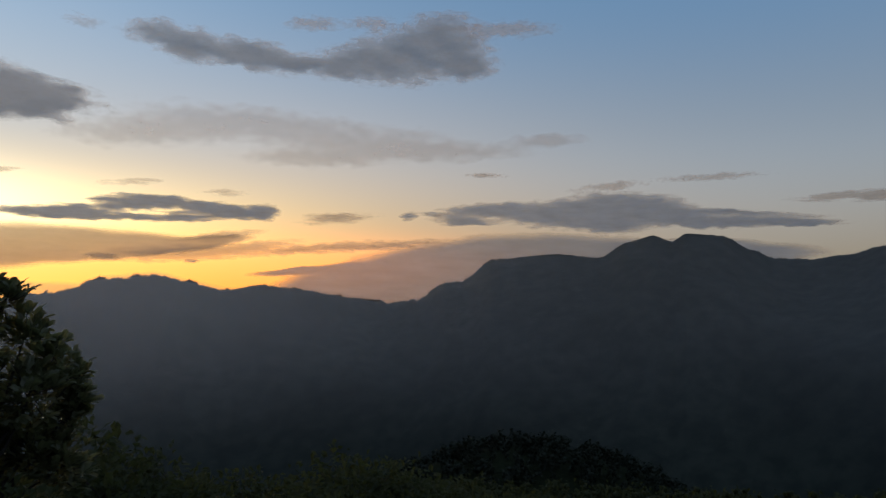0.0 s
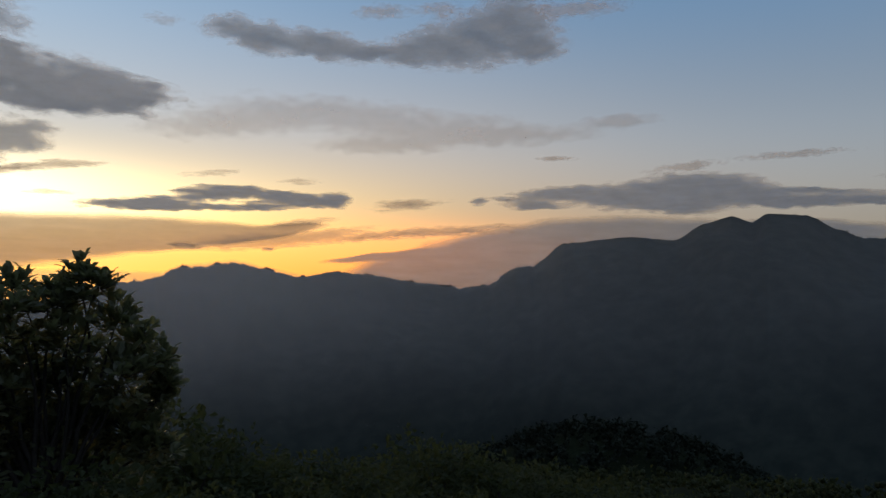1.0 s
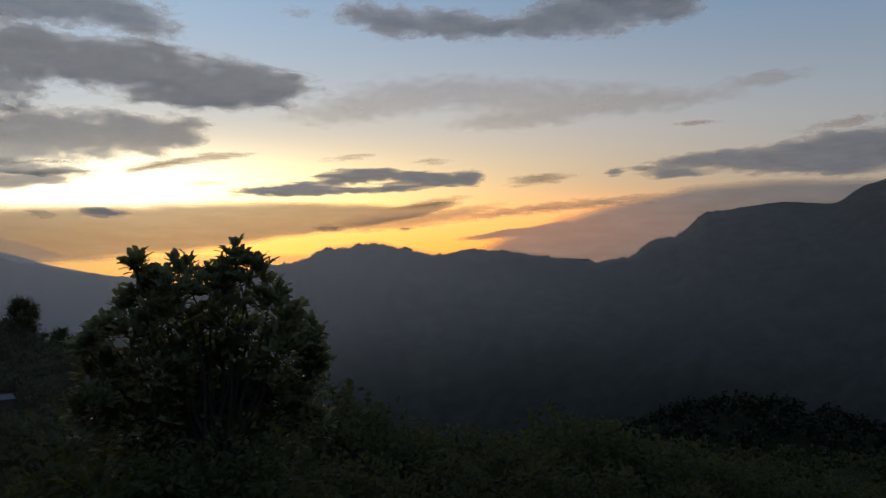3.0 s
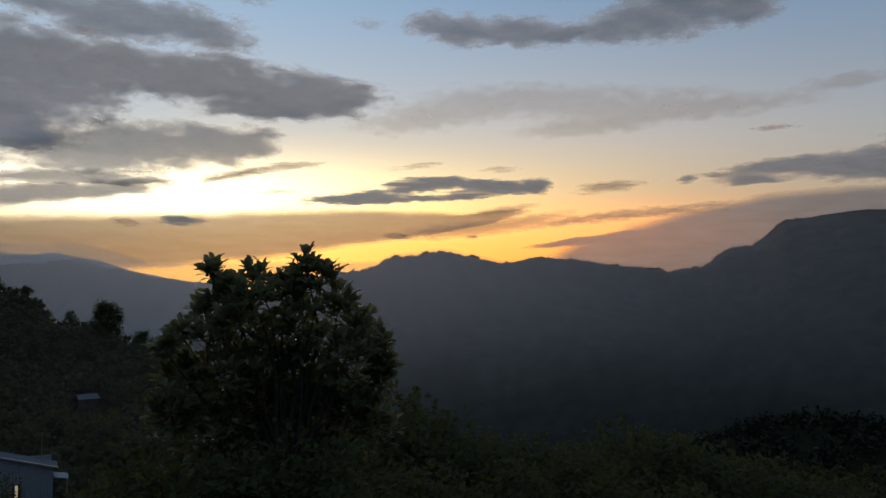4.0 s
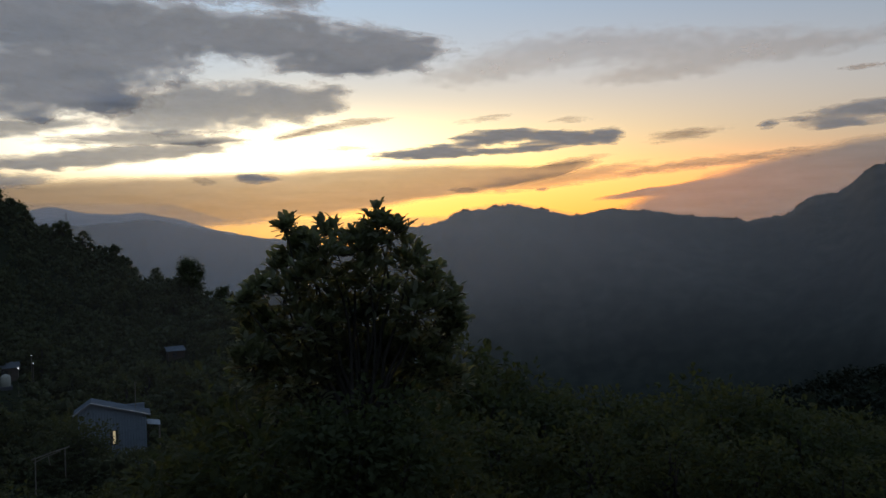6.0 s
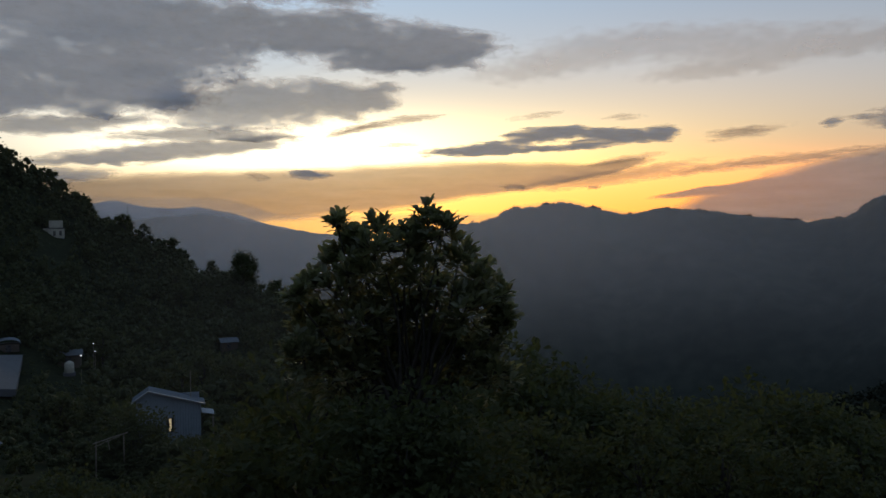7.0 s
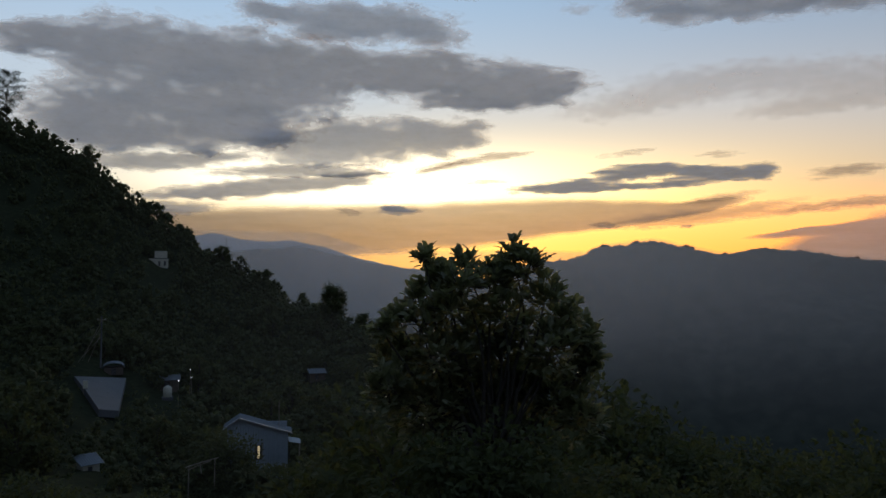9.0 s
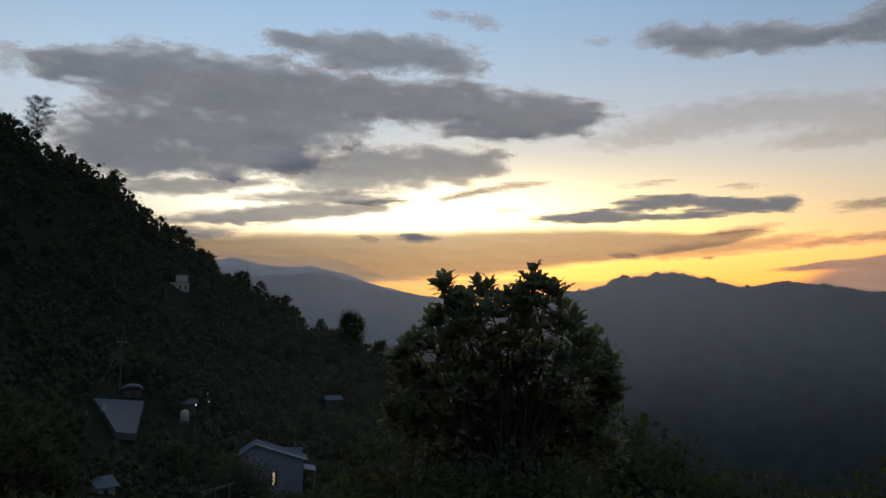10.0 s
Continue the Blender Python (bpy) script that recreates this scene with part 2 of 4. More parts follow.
def sheet(name, az, radii, height, mat, rough, step):
    """A sheet of land over bearings and distances, roughened by noise."""
    verts, faces = [], []
    for r in radii:
        for a in az:
            x, y = r * math.sin(radians(a)), r * math.cos(radians(a))
            z = float(height(a, r)) + rough(r) * noise.fractal(Vector((x, y, 3.1)) / step(r), 0.8, 2.0, 4)
            verts.append((x, y, z))
    n = len(az)
    for i in range(len(radii) - 1):
        for j in range(n - 1):
            k = i * n + j
            faces.append((k, k + 1, k + n + 1, k + n))
    faces.append(tuple(range(n - 1)))
    return finish(name, verts, faces, mat, smooth=True)


bearings = np.concatenate([np.arange(-180, -56, 4.0), np.arange(-56, 60, 0.8), np.arange(60, 180.1, 4.0)])
radii = np.concatenate([[0.5, 1.5, 3, 5], np.geomspace(7, 700, 66), np.geomspace(760, 4950, 12)])
ground = sheet("ground", bearings, radii, ground_z, GRASS, lambda r: min(2.2, r * 0.012), lambda r: 6 + r * 0.09)
tagged(ground, "dark overgrown hillside dropping into a deep valley at dusk", "ground", kind="structure")


# ---- mountains ----
def ridge(name, label, mat, azs, els, rads, foot, back, rough, spread, steps=34, fine=0.09):
    """A mountain ridge with a crest of given heights, spurs down its face and a fall behind."""
    az = np.arange(azs[0], azs[-1] + 0.001, fine)
    crest_el, crest_r = knots(az, azs, els), np.interp(az, *rads)
    verts, faces = [], []
    for j, a in enumerate(az):
        top = EYE + crest_r[j] * math.tan(radians(crest_el[j]))
        lump = rough * noise.fractal(Vector((a * 1.9, 7.7, spread)), 0.7, 2.1, 6) * 0.55
        for i in range(steps + 8):
            if i <= steps:
                u = i / steps
                r = crest_r[j] - foot * (1 - u)
                z = VALLEY - 6 + (top - VALLEY + 6) * (1 - (1 - u) ** 1.7)
                wob = 1 - u
            else:
                u = (i - steps) / 8
                r, wob = crest_r[j] + back * u, u
                z = top + (VALLEY - 6 - top) * u
            x, y = r * math.sin(radians(a)), r * math.cos(radians(a))
            spur = noise.ridged_multi_fractal(Vector((x, y * 0.6, spread * 50)) / 420, 0.9, 2.0, 4, 1.0, 2.0) - 1.0
            z += rough * 4.0 * spur * min(1, wob * 3) * min(1, (1.02 - wob) * 4)
            z += lump * max(0.0, 1 - wob * 9)
            verts.append((x, y, z))
    n = steps + 8
    for j in range(len(az) - 1):
        for i in range(n - 1):
            k = j * n + i
            faces.append((k, k + 1, k + n + 1, k + n))
    ob = finish(name, verts, faces, mat, smooth=True)
    return tagged(ob, label, "mountain", kind="structure")


MAIN_AZ = (-20, -12, -4.7, -2.6, -1.2, 0.8, 3.2, 5.2, 8, 10.5, 13.5, 16.5, 20.5, 22.7, 24.9, 26.3, 28.5, 33.7, 36.8, 38.9, 40.8, 42.2, 43.2, 45.8, 47.7, 49.2, 51.4, 53.8, 56.1, 62, 72)
MAIN_EL = (-6, -1.5, 0.5, 0.7, 1.5, 1.75, 2.05, 1.55, 1.0, 1.5, 1.32, 0.85, 0.45, 0.75, 2.15, 2.3, 3.95, 4.33, 4.12, 5.3, 5.75, 5.3, 5.9, 5.7, 4.65, 4.1, 3.95, 4.3, 4.9, 5.5, 2)
MAIN_R = ((-20, 72), (1800, 1350))
ridge("mountain_ridge", "dark wooded mountain ridge across the valley in dusk haze", FOREST,
      MAIN_AZ, MAIN_EL, MAIN_R, 850, 500, 7.0, 1.3)
SPUR_AZ = (-58, -50, -40, -32, -29.6, -27, -24.5, -21, -18.3, -15.6, -10, -2, 6)
SPUR_EL = (2.2, 2.2, 1.6, 0.9, 0.95, 1.15, 1.4, 0.75, 0.15, -0.2, -1.0, -3, -4)
FARTHEST_AZ = (-54, -42, -34, -31.9, -30.7, -28.4, -26.5, -25.1, -23.2, -19, -12)
FARTHEST_EL = (1.0, 1.8, 1.7, 2.1, 2.33, 1.85, 1.75, 1.9, 1.55, 0.4, -2)
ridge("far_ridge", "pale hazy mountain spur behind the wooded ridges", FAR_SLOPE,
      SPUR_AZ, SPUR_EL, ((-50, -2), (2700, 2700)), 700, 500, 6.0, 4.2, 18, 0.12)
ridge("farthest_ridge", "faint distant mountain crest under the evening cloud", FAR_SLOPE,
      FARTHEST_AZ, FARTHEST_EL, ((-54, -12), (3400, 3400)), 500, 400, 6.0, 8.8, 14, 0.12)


# ---- pale sheets that imitate haze and glare before the slopes ----
def haze_bank(label, r, deep, azs, top, density):
    """A see-through shell imitating haze, from the valley floor up to a height angle that follows the crests behind it.
    """
    rows = 30
    verts, faces, thick = [], [], []
    for rr in (r, r + deep):
        for a in azs:
            for i in range(rows):
                u = 1 - (1 - i / (rows - 1)) ** 2
                low = math.degrees(math.atan2(VALLEY - EYE, rr))
                e = low + (top(a) - low) * u
                verts.append(at(a, e, rr))
                thick.append(max(0.0, 0.5 * density(a, e, top(a) - e)))
    n = len(azs)
    for side in (0, 1):
        for j in range(n - 1):
            for i in range(rows - 1):
                k = (side * n + j) * rows + i
                q = (k, k + 1, k + rows + 1, k + rows)
                faces.append(q if side else q[::-1])
    for j in range(n - 1):
        for i in (0, rows - 1):
            k = j * rows + i
            faces.append((k, k + rows, k + rows + n * rows, k + n * rows))
    for j in (0, n - 1):
        for i in range(rows - 1):
            k = j * rows + i
            faces.append((k, k + 1, k + 1 + n * rows, k + n * rows))
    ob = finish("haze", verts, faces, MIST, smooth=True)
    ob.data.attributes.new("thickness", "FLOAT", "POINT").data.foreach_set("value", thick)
    return tagged(ob, label, "haze", kind="structure")


def ease(x, lo, hi):
    u = min(1.0, max(0.0, (x - lo) / (hi - lo)))
    return u * u * (3 - 2 * u)


# Density grows toward the sun and the crests, imitating light scattered by haze.
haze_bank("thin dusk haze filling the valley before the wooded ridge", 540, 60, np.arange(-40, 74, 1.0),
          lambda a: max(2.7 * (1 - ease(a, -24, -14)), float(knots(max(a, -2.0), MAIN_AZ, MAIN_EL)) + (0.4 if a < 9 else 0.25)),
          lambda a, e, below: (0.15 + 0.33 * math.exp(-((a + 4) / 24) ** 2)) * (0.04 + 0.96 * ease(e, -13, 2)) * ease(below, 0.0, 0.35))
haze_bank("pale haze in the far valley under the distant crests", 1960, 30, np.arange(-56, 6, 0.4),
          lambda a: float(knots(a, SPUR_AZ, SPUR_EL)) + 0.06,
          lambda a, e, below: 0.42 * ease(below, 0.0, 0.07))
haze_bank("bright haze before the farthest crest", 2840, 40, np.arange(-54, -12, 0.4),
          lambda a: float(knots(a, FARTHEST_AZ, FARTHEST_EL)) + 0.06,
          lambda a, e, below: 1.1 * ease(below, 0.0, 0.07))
# Added pale sheet: lifts the dark hillside as glare in the lens would.
haze_bank("thin pale sheet added to lift the wooded hillside like lens glare", 60, 12, np.arange(-56, 4, 1.0),
          lambda a: float(knots(a, CREST_AZ, CREST_EL)) + 1.4,
          lambda a, e, below: (0.004 + 0.022 * ease(a, -44, -20)) * (1 - ease(a, -10, 2)) * (0.35 + 0.65 * ease(e, -16, -6)) * ease(below, 0.0, 1.2))


# ---- clouds ----
def cloud(label, density, dist, lobes, ragged=1.0, crisp=1.0):
    """A cloud from soft lobes (bearing, height angle, half width, half height, tilt in degrees): a lumpy solid, thin at its rim."""
    lobes = np.array(lobes, float)
    seed = float(np.abs(lobes[0, :2]).sum() * 3.7)
    reach = 1.9
    loose = 0.25 if crisp > 2 else 1.0
    grain = float(np.clip(1.1 / np.median(lobes[:, 3]), 0.75, 3.0))
    streaky = float(np.clip((10.0 - lobes[:, 1].mean()) / 3.0, 0.0, 0.6))
    a0, a1 = (lobes[:, 0] - lobes[:, 2] * reach).min(), (lobes[:, 0] + lobes[:, 2] * reach).max()
    e0, e1 = (lobes[:, 1] - lobes[:, 3] * reach - lobes[:, 2] * 0.2).min(), (lobes[:, 1] + lobes[:, 3] * reach + lobes[:, 2] * 0.2).max()
    na, ne = int(np.clip((a1 - a0) / 0.13, 24, 230)), int(np.clip((e1 - e0) / 0.09, 16, 150))
    tall = float(np.median(lobes[:, 3]))
    ids, front, behind, thick = {}, [], [], []
    for i in range(na):
        for j in range(ne):
            a, e = a0 + (a1 - a0) * i / (na - 1), e0 + (e1 - e0) * j / (ne - 1)
            p = Vector((a * 0.55, e * 1.5, seed)) / max(0.5, tall)
            wa, we = a + tall * 0.55 * loose * noise.noise(p), e + tall * 0.42 * loose * noise.noise(p + Vector((31, 7, 3)))
            da, de = wa - lobes[:, 0], we - lobes[:, 1]
            c, s = np.cos(np.radians(lobes[:, 4])), np.sin(np.radians(lobes[:, 4]))
            q = ((da * c + de * s) / lobes[:, 2]) ** 2 + ((de * c - da * s) / lobes[:, 3]) ** 2
            f = float(np.exp(-1.1 * q).sum()) - 0.09
            if f <= 0:
                continue
            f = 0.92 * (1 - math.exp(-1.5 * crisp * f))
            bulge = math.sqrt(f) * math.tan(radians(tall)) * dist * (0.85 + 0.35 * noise.noise(p * 0.7))
            d = Vector((math.sin(radians(a)) * math.cos(radians(e)), math.cos(radians(a)) * math.cos(radians(e)), math.sin(radians(e))))
            ids[i, j] = len(front)
            front.append(d * (dist - bulge) + Vector((0, 0, EYE)))
            behind.append(d * (dist + bulge * 0.5) + Vector((0, 0, EYE)))
            thick.append(f)
    n, faces, rim = len(front), [], {}
    for (i, j), k in ids.items():
        q = [ids.get(c) for c in ((i, j), (i + 1, j), (i + 1, j + 1), (i, j + 1))]
        if None in q:
            continue
        faces.append(tuple(q))
        faces.append(tuple(n + v for v in reversed(q)))
        for u, v in zip(q, q[1:] + q[:1]):
            if (v, u) in rim:
                del rim[v, u]
            else:
                rim[u, v] = True
    faces += [(v, u, n + u, n + v) for u, v in rim]
    points, both = front + behind, thick * 2
    group = list(range(2 * n))

    def root(v):
        while group[v] != v:
            group[v] = group[group[v]]
            v = group[v]
        return v

    for f in faces:
        for v in f[1:]:
            group[root(v)] = root(f[0])
    pieces = {}
    for f in faces:
        pieces.setdefault(root(f[0]), []).append(f)
    for piece in pieces.values():
        if len(piece) < 60:
            continue
        kept = sorted({v for f in piece for v in f})
        place = {v: k for k, v in enumerate(kept)}
        ob = finish("cloud", [points[v] for v in kept], [tuple(place[v] for v in f) for f in piece], VEIL if density < 0.8 else CLOUD, smooth=True)
        mass = [density if v < n else density * 0.12 for v in kept]
        for key, values in (("thickness", [both[v] for v in kept]), ("body", mass), ("ragged", [ragged] * len(kept)), ("streaky", [streaky] * len(kept)), ("grain", [grain] * len(kept))):
            ob.data.attributes.new(key, "FLOAT", "POINT").data.foreach_set("value", values)
        tagged(ob, label, "cloud")


cloud("dark grey cloud drifting high with a peach underside", 0.86, 4050, ((2.7, 19.4, 2.43, 0.91, 1), (5.0, 18.6, 2.11, 0.80, 0), (8.1, 19.1, 2.53, 0.88, 0), (11.1, 18.6, 2.65, 0.88, 0), (14.2, 18.6, 1.99, 0.46, 5), (17.7, 19.1, 3.30, 1.28, 11), (21.4, 19.2, 3.52, 1.68, 3), (24.3, 21.0, 3.45, 1.60, 0), (26.4, 19.0, 2.07, 1.05, 0),), 0.75, 1.1)
cloud("thin grey wisp trailing from a dark cloud", 0.50, 4100, ((14.1, 21.5, 2.11, 0.56, 6), (29.1, 21.6, 3.91, 0.63, 0), (18.6, 21.7, 1.77, 0.50, 5),), 0.90, 1.0)
cloud("broad slate-grey evening cloud bank with ragged edges", 0.94, 4000, ((-42.7, 15.0, 2.19, 0.76, 9), (-37.9, 14.9, 4.23, 2.00, -1), (-31.9, 15.2, 5.94, 2.52, 3), (-34.5, 11.4, 7.64, 2.18, 1), (-40.2, 9.8, 3.26, 1.60, 6), (-25.9, 14.7, 5.74, 2.02, 0), (-28.4, 12.0, 5.06, 2.10, 0), (-19.7, 15.1, 5.99, 1.51, -3), (-14.2, 14.7, 5.28, 1.76, -5), (-9.7, 14.1, 3.52, 1.67, -5), (-4.8, 13.9, 3.74, 1.09, 0), (-10.6, 13.0, 3.68, 0.59, 0), (-30.8, 9.6, 6.31, 0.76, 3), (-36.4, 9.0, 3.44, 0.64, 6),), 1.0, 1.15)
cloud("slate-grey cloud streaming under the broad bank", 0.82, 4080, ((-23.1, 9.7, 4.84, 1.50, 3), (-18.6, 9.6, 5.53, 1.50, 7), (-14.1, 9.8, 3.68, 1.06, 7), (-12.3, 10.6, 2.30, 0.62, 2),), 1.0, 1.3)
cloud("long thin grey cloud streak", 0.70, 4150, ((-11.4, 8.2, 2.64, 0.31, 13), (-8.3, 8.7, 2.20, 0.26, 8), (-14.1, 7.6, 1.32, 0.18, 15),), 0.90, 1.0)
cloud("flat grey cloud resting over the bright horizon", 0.80, 4150, ((-35.9, 7.4, 4.19, 0.64, 3), (-31.5, 7.9, 3.36, 0.42, 6),), 0.6, 1.5)
cloud("lens-shaped grey cloud before the sunset glow", 0.84, 4200, ((-25.1, 7.3, 5.73, 0.44, 4), (-21.2, 7.1, 3.96, 0.26, 3),), 0.6, 1.5)
cloud("lens-shaped grey cloud lying low before the glow", 0.88, 4220, ((-27.2, 6.0, 6.31, 0.53, 5), (-22.9, 6.4, 4.84, 0.53, 7), (-31.4, 5.2, 4.20, 0.34, 3),), 0.6, 1.5)
cloud("small flat grey cloud near the hillside", 0.80, 4220, ((-33.6, 4.1, 2.80, 0.50, 3),), 0.6, 1.5)
cloud("grey cloud with soft mauve edges high up", 0.86, 4120, ((-26.9, 18.9, 2.11, 0.48, 0), (-23.4, 18.6, 4.40, 0.96, -2), (-18.0, 18.7, 5.06, 1.28, -1), (-14.8, 17.9, 2.76, 1.01, -8), (-21.6, 17.6, 3.52, 0.67, 3),), 0.75, 1.1)
cloud("small grey cloud at the edge of the bank", 0.55, 4120, ((-46.5, 15.1, 1.24, 1.22, 11),), 0.90, 1.0)
cloud("faint grey tuft of cloud", 0.45, 4120, ((-12.1, 21.0, 1.67, 0.64, -10), (-15.1, 21.4, 1.84, 0.36, -6),), 1.10, 1.0)
cloud("faint pink tuft of cloud", 0.35, 4120, ((-2.7, 19.5, 1.35, 0.40, -3),), 1.10, 1.0)
cloud("dark ragged cloud hanging before the yellow sunset glow", 0.96, 3900, ((-5.4, 6.2, 2.42, 0.26, 3), (-2.5, 6.5, 1.98, 0.40, 0), (-3.6, 6.0, 2.20, 0.22, 0), (0.4, 7.2, 1.76, 0.48, 2), (2.2, 7.4, 1.98, 0.40, 0), (0.4, 6.2, 3.22, 0.22, 0), (4.4, 7.5, 1.98, 0.35, -5), (6.6, 7.3, 2.20, 0.40, -3), (4.8, 6.5, 2.07, 0.26, 2), (9.0, 7.1, 1.68, 0.40, -3), (10.8, 7.2, 0.88, 0.53, -3), (7.5, 6.8, 1.76, 0.22, -3),), 1.05, 1.6)
cloud("small oval grey cloud above the horizon band", 0.90, 3900, ((-16.6, 4.35, 1.60, 0.28, 0), (-17.2, 4.6, 0.8, 0.2, 0)), 0.7, 1.4)
cloud("tiny dark cloud fleck", 0.90, 3900, ((5.5, 3.2, 0.55, 0.15, 0),), 1.10, 1.0)
cloud("small grey cloud fleck in the band", 0.75, 3900, ((-0.6, 3.3, 1.11, 0.26, -2),), 0.45, 1.0)
cloud("torn yellowish cloud shred", 0.50, 3950, ((-20.6, 4.2, 0.91, 0.25, -10), (-9.8, 6.7, 1.76, 0.17, 3), (-13.2, 8.0, 2.52, 0.26, 11),), 1.10, 1.0)
cloud("long tan cloud band lying along the horizon", 0.79, 4400, ((1.6, 4.1, 4.6, 0.42, 6), (5.2, 4.5, 3.6, 0.30, 9), (-2.8, 3.9, 6.44, 0.70, 4), (-9.8, 3.6, 8.80, 1.14, 5), (-18.2, 2.8, 10.41, 1.43, 3), (-27.3, 2.3, 8.84, 1.44, 5), (-35.1, 1.9, 7.20, 1.37, 4),), 0.34, 3.2)
cloud("orange-tinted cloud streaks fanning from the band", 0.66, 4420, ((4.3, 3.8, 4.84, 0.57, 5), (8.8, 4.3, 4.40, 0.35, 10), (13.9, 4.5, 4.62, 0.31, 8), (20.0, 5.0, 5.21, 0.25, 5), (7.9, 5.3, 2.64, 0.31, 8), (16.0, 7.0, 2.40, 0.34, 2),), 0.45, 1.0)
cloud("grey-tan haze cloud filling the gap behind the ridge", 0.81, 4450, ((18.3, 1.8, 5.73, 1.14, 6), (23.6, 2.8, 6.61, 1.66, 7), (29.8, 3.6, 7.04, 1.76, 4), (36.8, 4.1, 6.72, 1.14, 0), (14.7, 2.9, 3.96, 0.22, 6), (44.6, 4.5, 6.08, 0.84, 0),), 0.35, 3.2)
cloud("long blue-grey cloud lying over the mountain crest", 0.86, 4000, ((27.5, 7.8, 3.30, 0.55, 7), (26.2, 6.9, 1.76, 0.26, 0), (32.0, 7.6, 3.08, 0.70, 3), (36.3, 7.8, 3.78, 0.97, 6), (39.7, 8.1, 3.78, 0.88, -4), (37.6, 6.8, 2.73, 0.62, 0), (43.0, 7.2, 2.40, 0.50, -7), (47.4, 6.9, 4.40, 0.42, 0), (50.7, 6.7, 2.52, 0.20, -3), (46.2, 7.6, 2.66, 0.16, -3),), 0.65, 1.6)
cloud("small dark cloud puff", 0.85, 4000, ((21.8, 7.3, 0.70, 0.35, 3), (23.7, 7.5, 1.14, 0.18, 0),), 0.90, 1.0)
cloud("thin grey cloud streak over the peaks", 0.55, 4050, ((37.6, 9.7, 2.55, 0.35, 6),), 0.90, 1.0)
cloud("thin grey cloud streak over the peaks", 0.50, 4050, ((45.1, 10.2, 3.60, 0.25, 1),), 0.90, 1.0)
cloud("thin grey cloud streak over the peaks", 0.60, 4050, ((53.9, 8.4, 3.07, 0.34, 1), (56.6, 8.3, 2.24, 0.34, -1),), 0.90, 1.0)
cloud("thin grey cloud dash in the pale sky", 0.60, 4050, ((28.0, 10.6, 1.57, 0.18, -1),), 0.90, 1.0)
cloud("pale orange cloud wisps in the glow", 0.40, 4300, ((16.4, 6.9, 2.64, 0.35, 7), (7.7, 8.5, 1.60, 0.25, 3), (1.0, 8.8, 1.91, 0.21, 6), (19.1, 4.7, 5.98, 0.26, 4),), 1.10, 1.0)
cloud("thin rosy veil of high cloud", 0.36, 4480, ((8.3, 13.9, 7.17, 1.18, 0), (18.4, 12.8, 7.49, 1.32, -1), (25.2, 12.4, 5.28, 0.53, 0), (32.8, 13.3, 3.08, 0.44, 2), (1.5, 12.4, 5.35, 0.96, 6), (14.4, 11.5, 5.05, 0.59, 3),), 0.45, 1.0)
cloud("low strip of mist trailing off a distant crest", 0.50, 3330, ((-26.0, 1.6, 2.31, 0.22, 3), (-28.8, 1.8, 1.68, 0.18, -3),), 0.90, 1.0)


# ---- trees ----
def tube(verts, faces, path, radii, sides=7):
    """A tapered round limb along a path, closed at its tip."""
    start = len(verts)
    for k, (p, r) in enumerate(zip(path, radii)):
        d = (path[min(k + 1, len(path) - 1)] - path[max(k - 1, 0)]).normalized()
        u = d.orthogonal().normalized()
        v = d.cross(u)
        for s in range(sides):
            a = 2 * math.pi * s / sides
            verts.append(p + (u * math.cos(a) + v * math.sin(a)) * r)
    for k in range(len(path) - 1):
        for s in range(sides):
            a, b = start + k * sides + s, start + k * sides + (s + 1) % sides
            faces.append((a, b, b + sides, a + sides))
    faces.append(tuple(start + (len(path) - 1) * sides + s for s in range(sides)))


GOLD = (1 + 5 ** 0.5) / 2
LUMP = [Vector(v).normalized() for v in ((-1, GOLD, 0), (1, GOLD, 0), (-1, -GOLD, 0), (1, -GOLD, 0), (0, -1, GOLD), (0, 1, GOLD),
                                         (0, -1, -GOLD), (0, 1, -GOLD), (GOLD, 0, -1), (GOLD, 0, 1), (-GOLD, 0, -1), (-GOLD, 0, 1))]
LUMP_FACES = [(i, j, k) for i, j, k in itertools.combinations(range(12), 3)
              if max((LUMP[i] - LUMP[j]).length, (LUMP[j] - LUMP[k]).length, (LUMP[i] - LUMP[k]).length) < 1.2]


def dense_heart(rng, verts, faces, mid, radius):
    """The dense inside of a crown, where leaves overlap: an uneven lump under the outer leaves."""
    k = len(verts)
    verts += [mid + v * radius * rng.uniform(0.7, 1.15) for v in LUMP]
    faces += [(k + i, k + j, k + m) for i, j, m in LUMP_FACES]


def bough(rng, a, b, bend, n=6):
    """A bent path from a to b."""
    side = Vector((rng.uniform(-1, 1), rng.uniform(-1, 1), rng.uniform(-0.2, 0.6))) * (b - a).length * bend
    return [a.lerp(b, k / n) + side * math.sin(math.pi * k / n) + Vector((rng.uniform(-1, 1), rng.uniform(-1, 1), 0)) * 0.02 * (b - a).length for k in range(n + 1)]


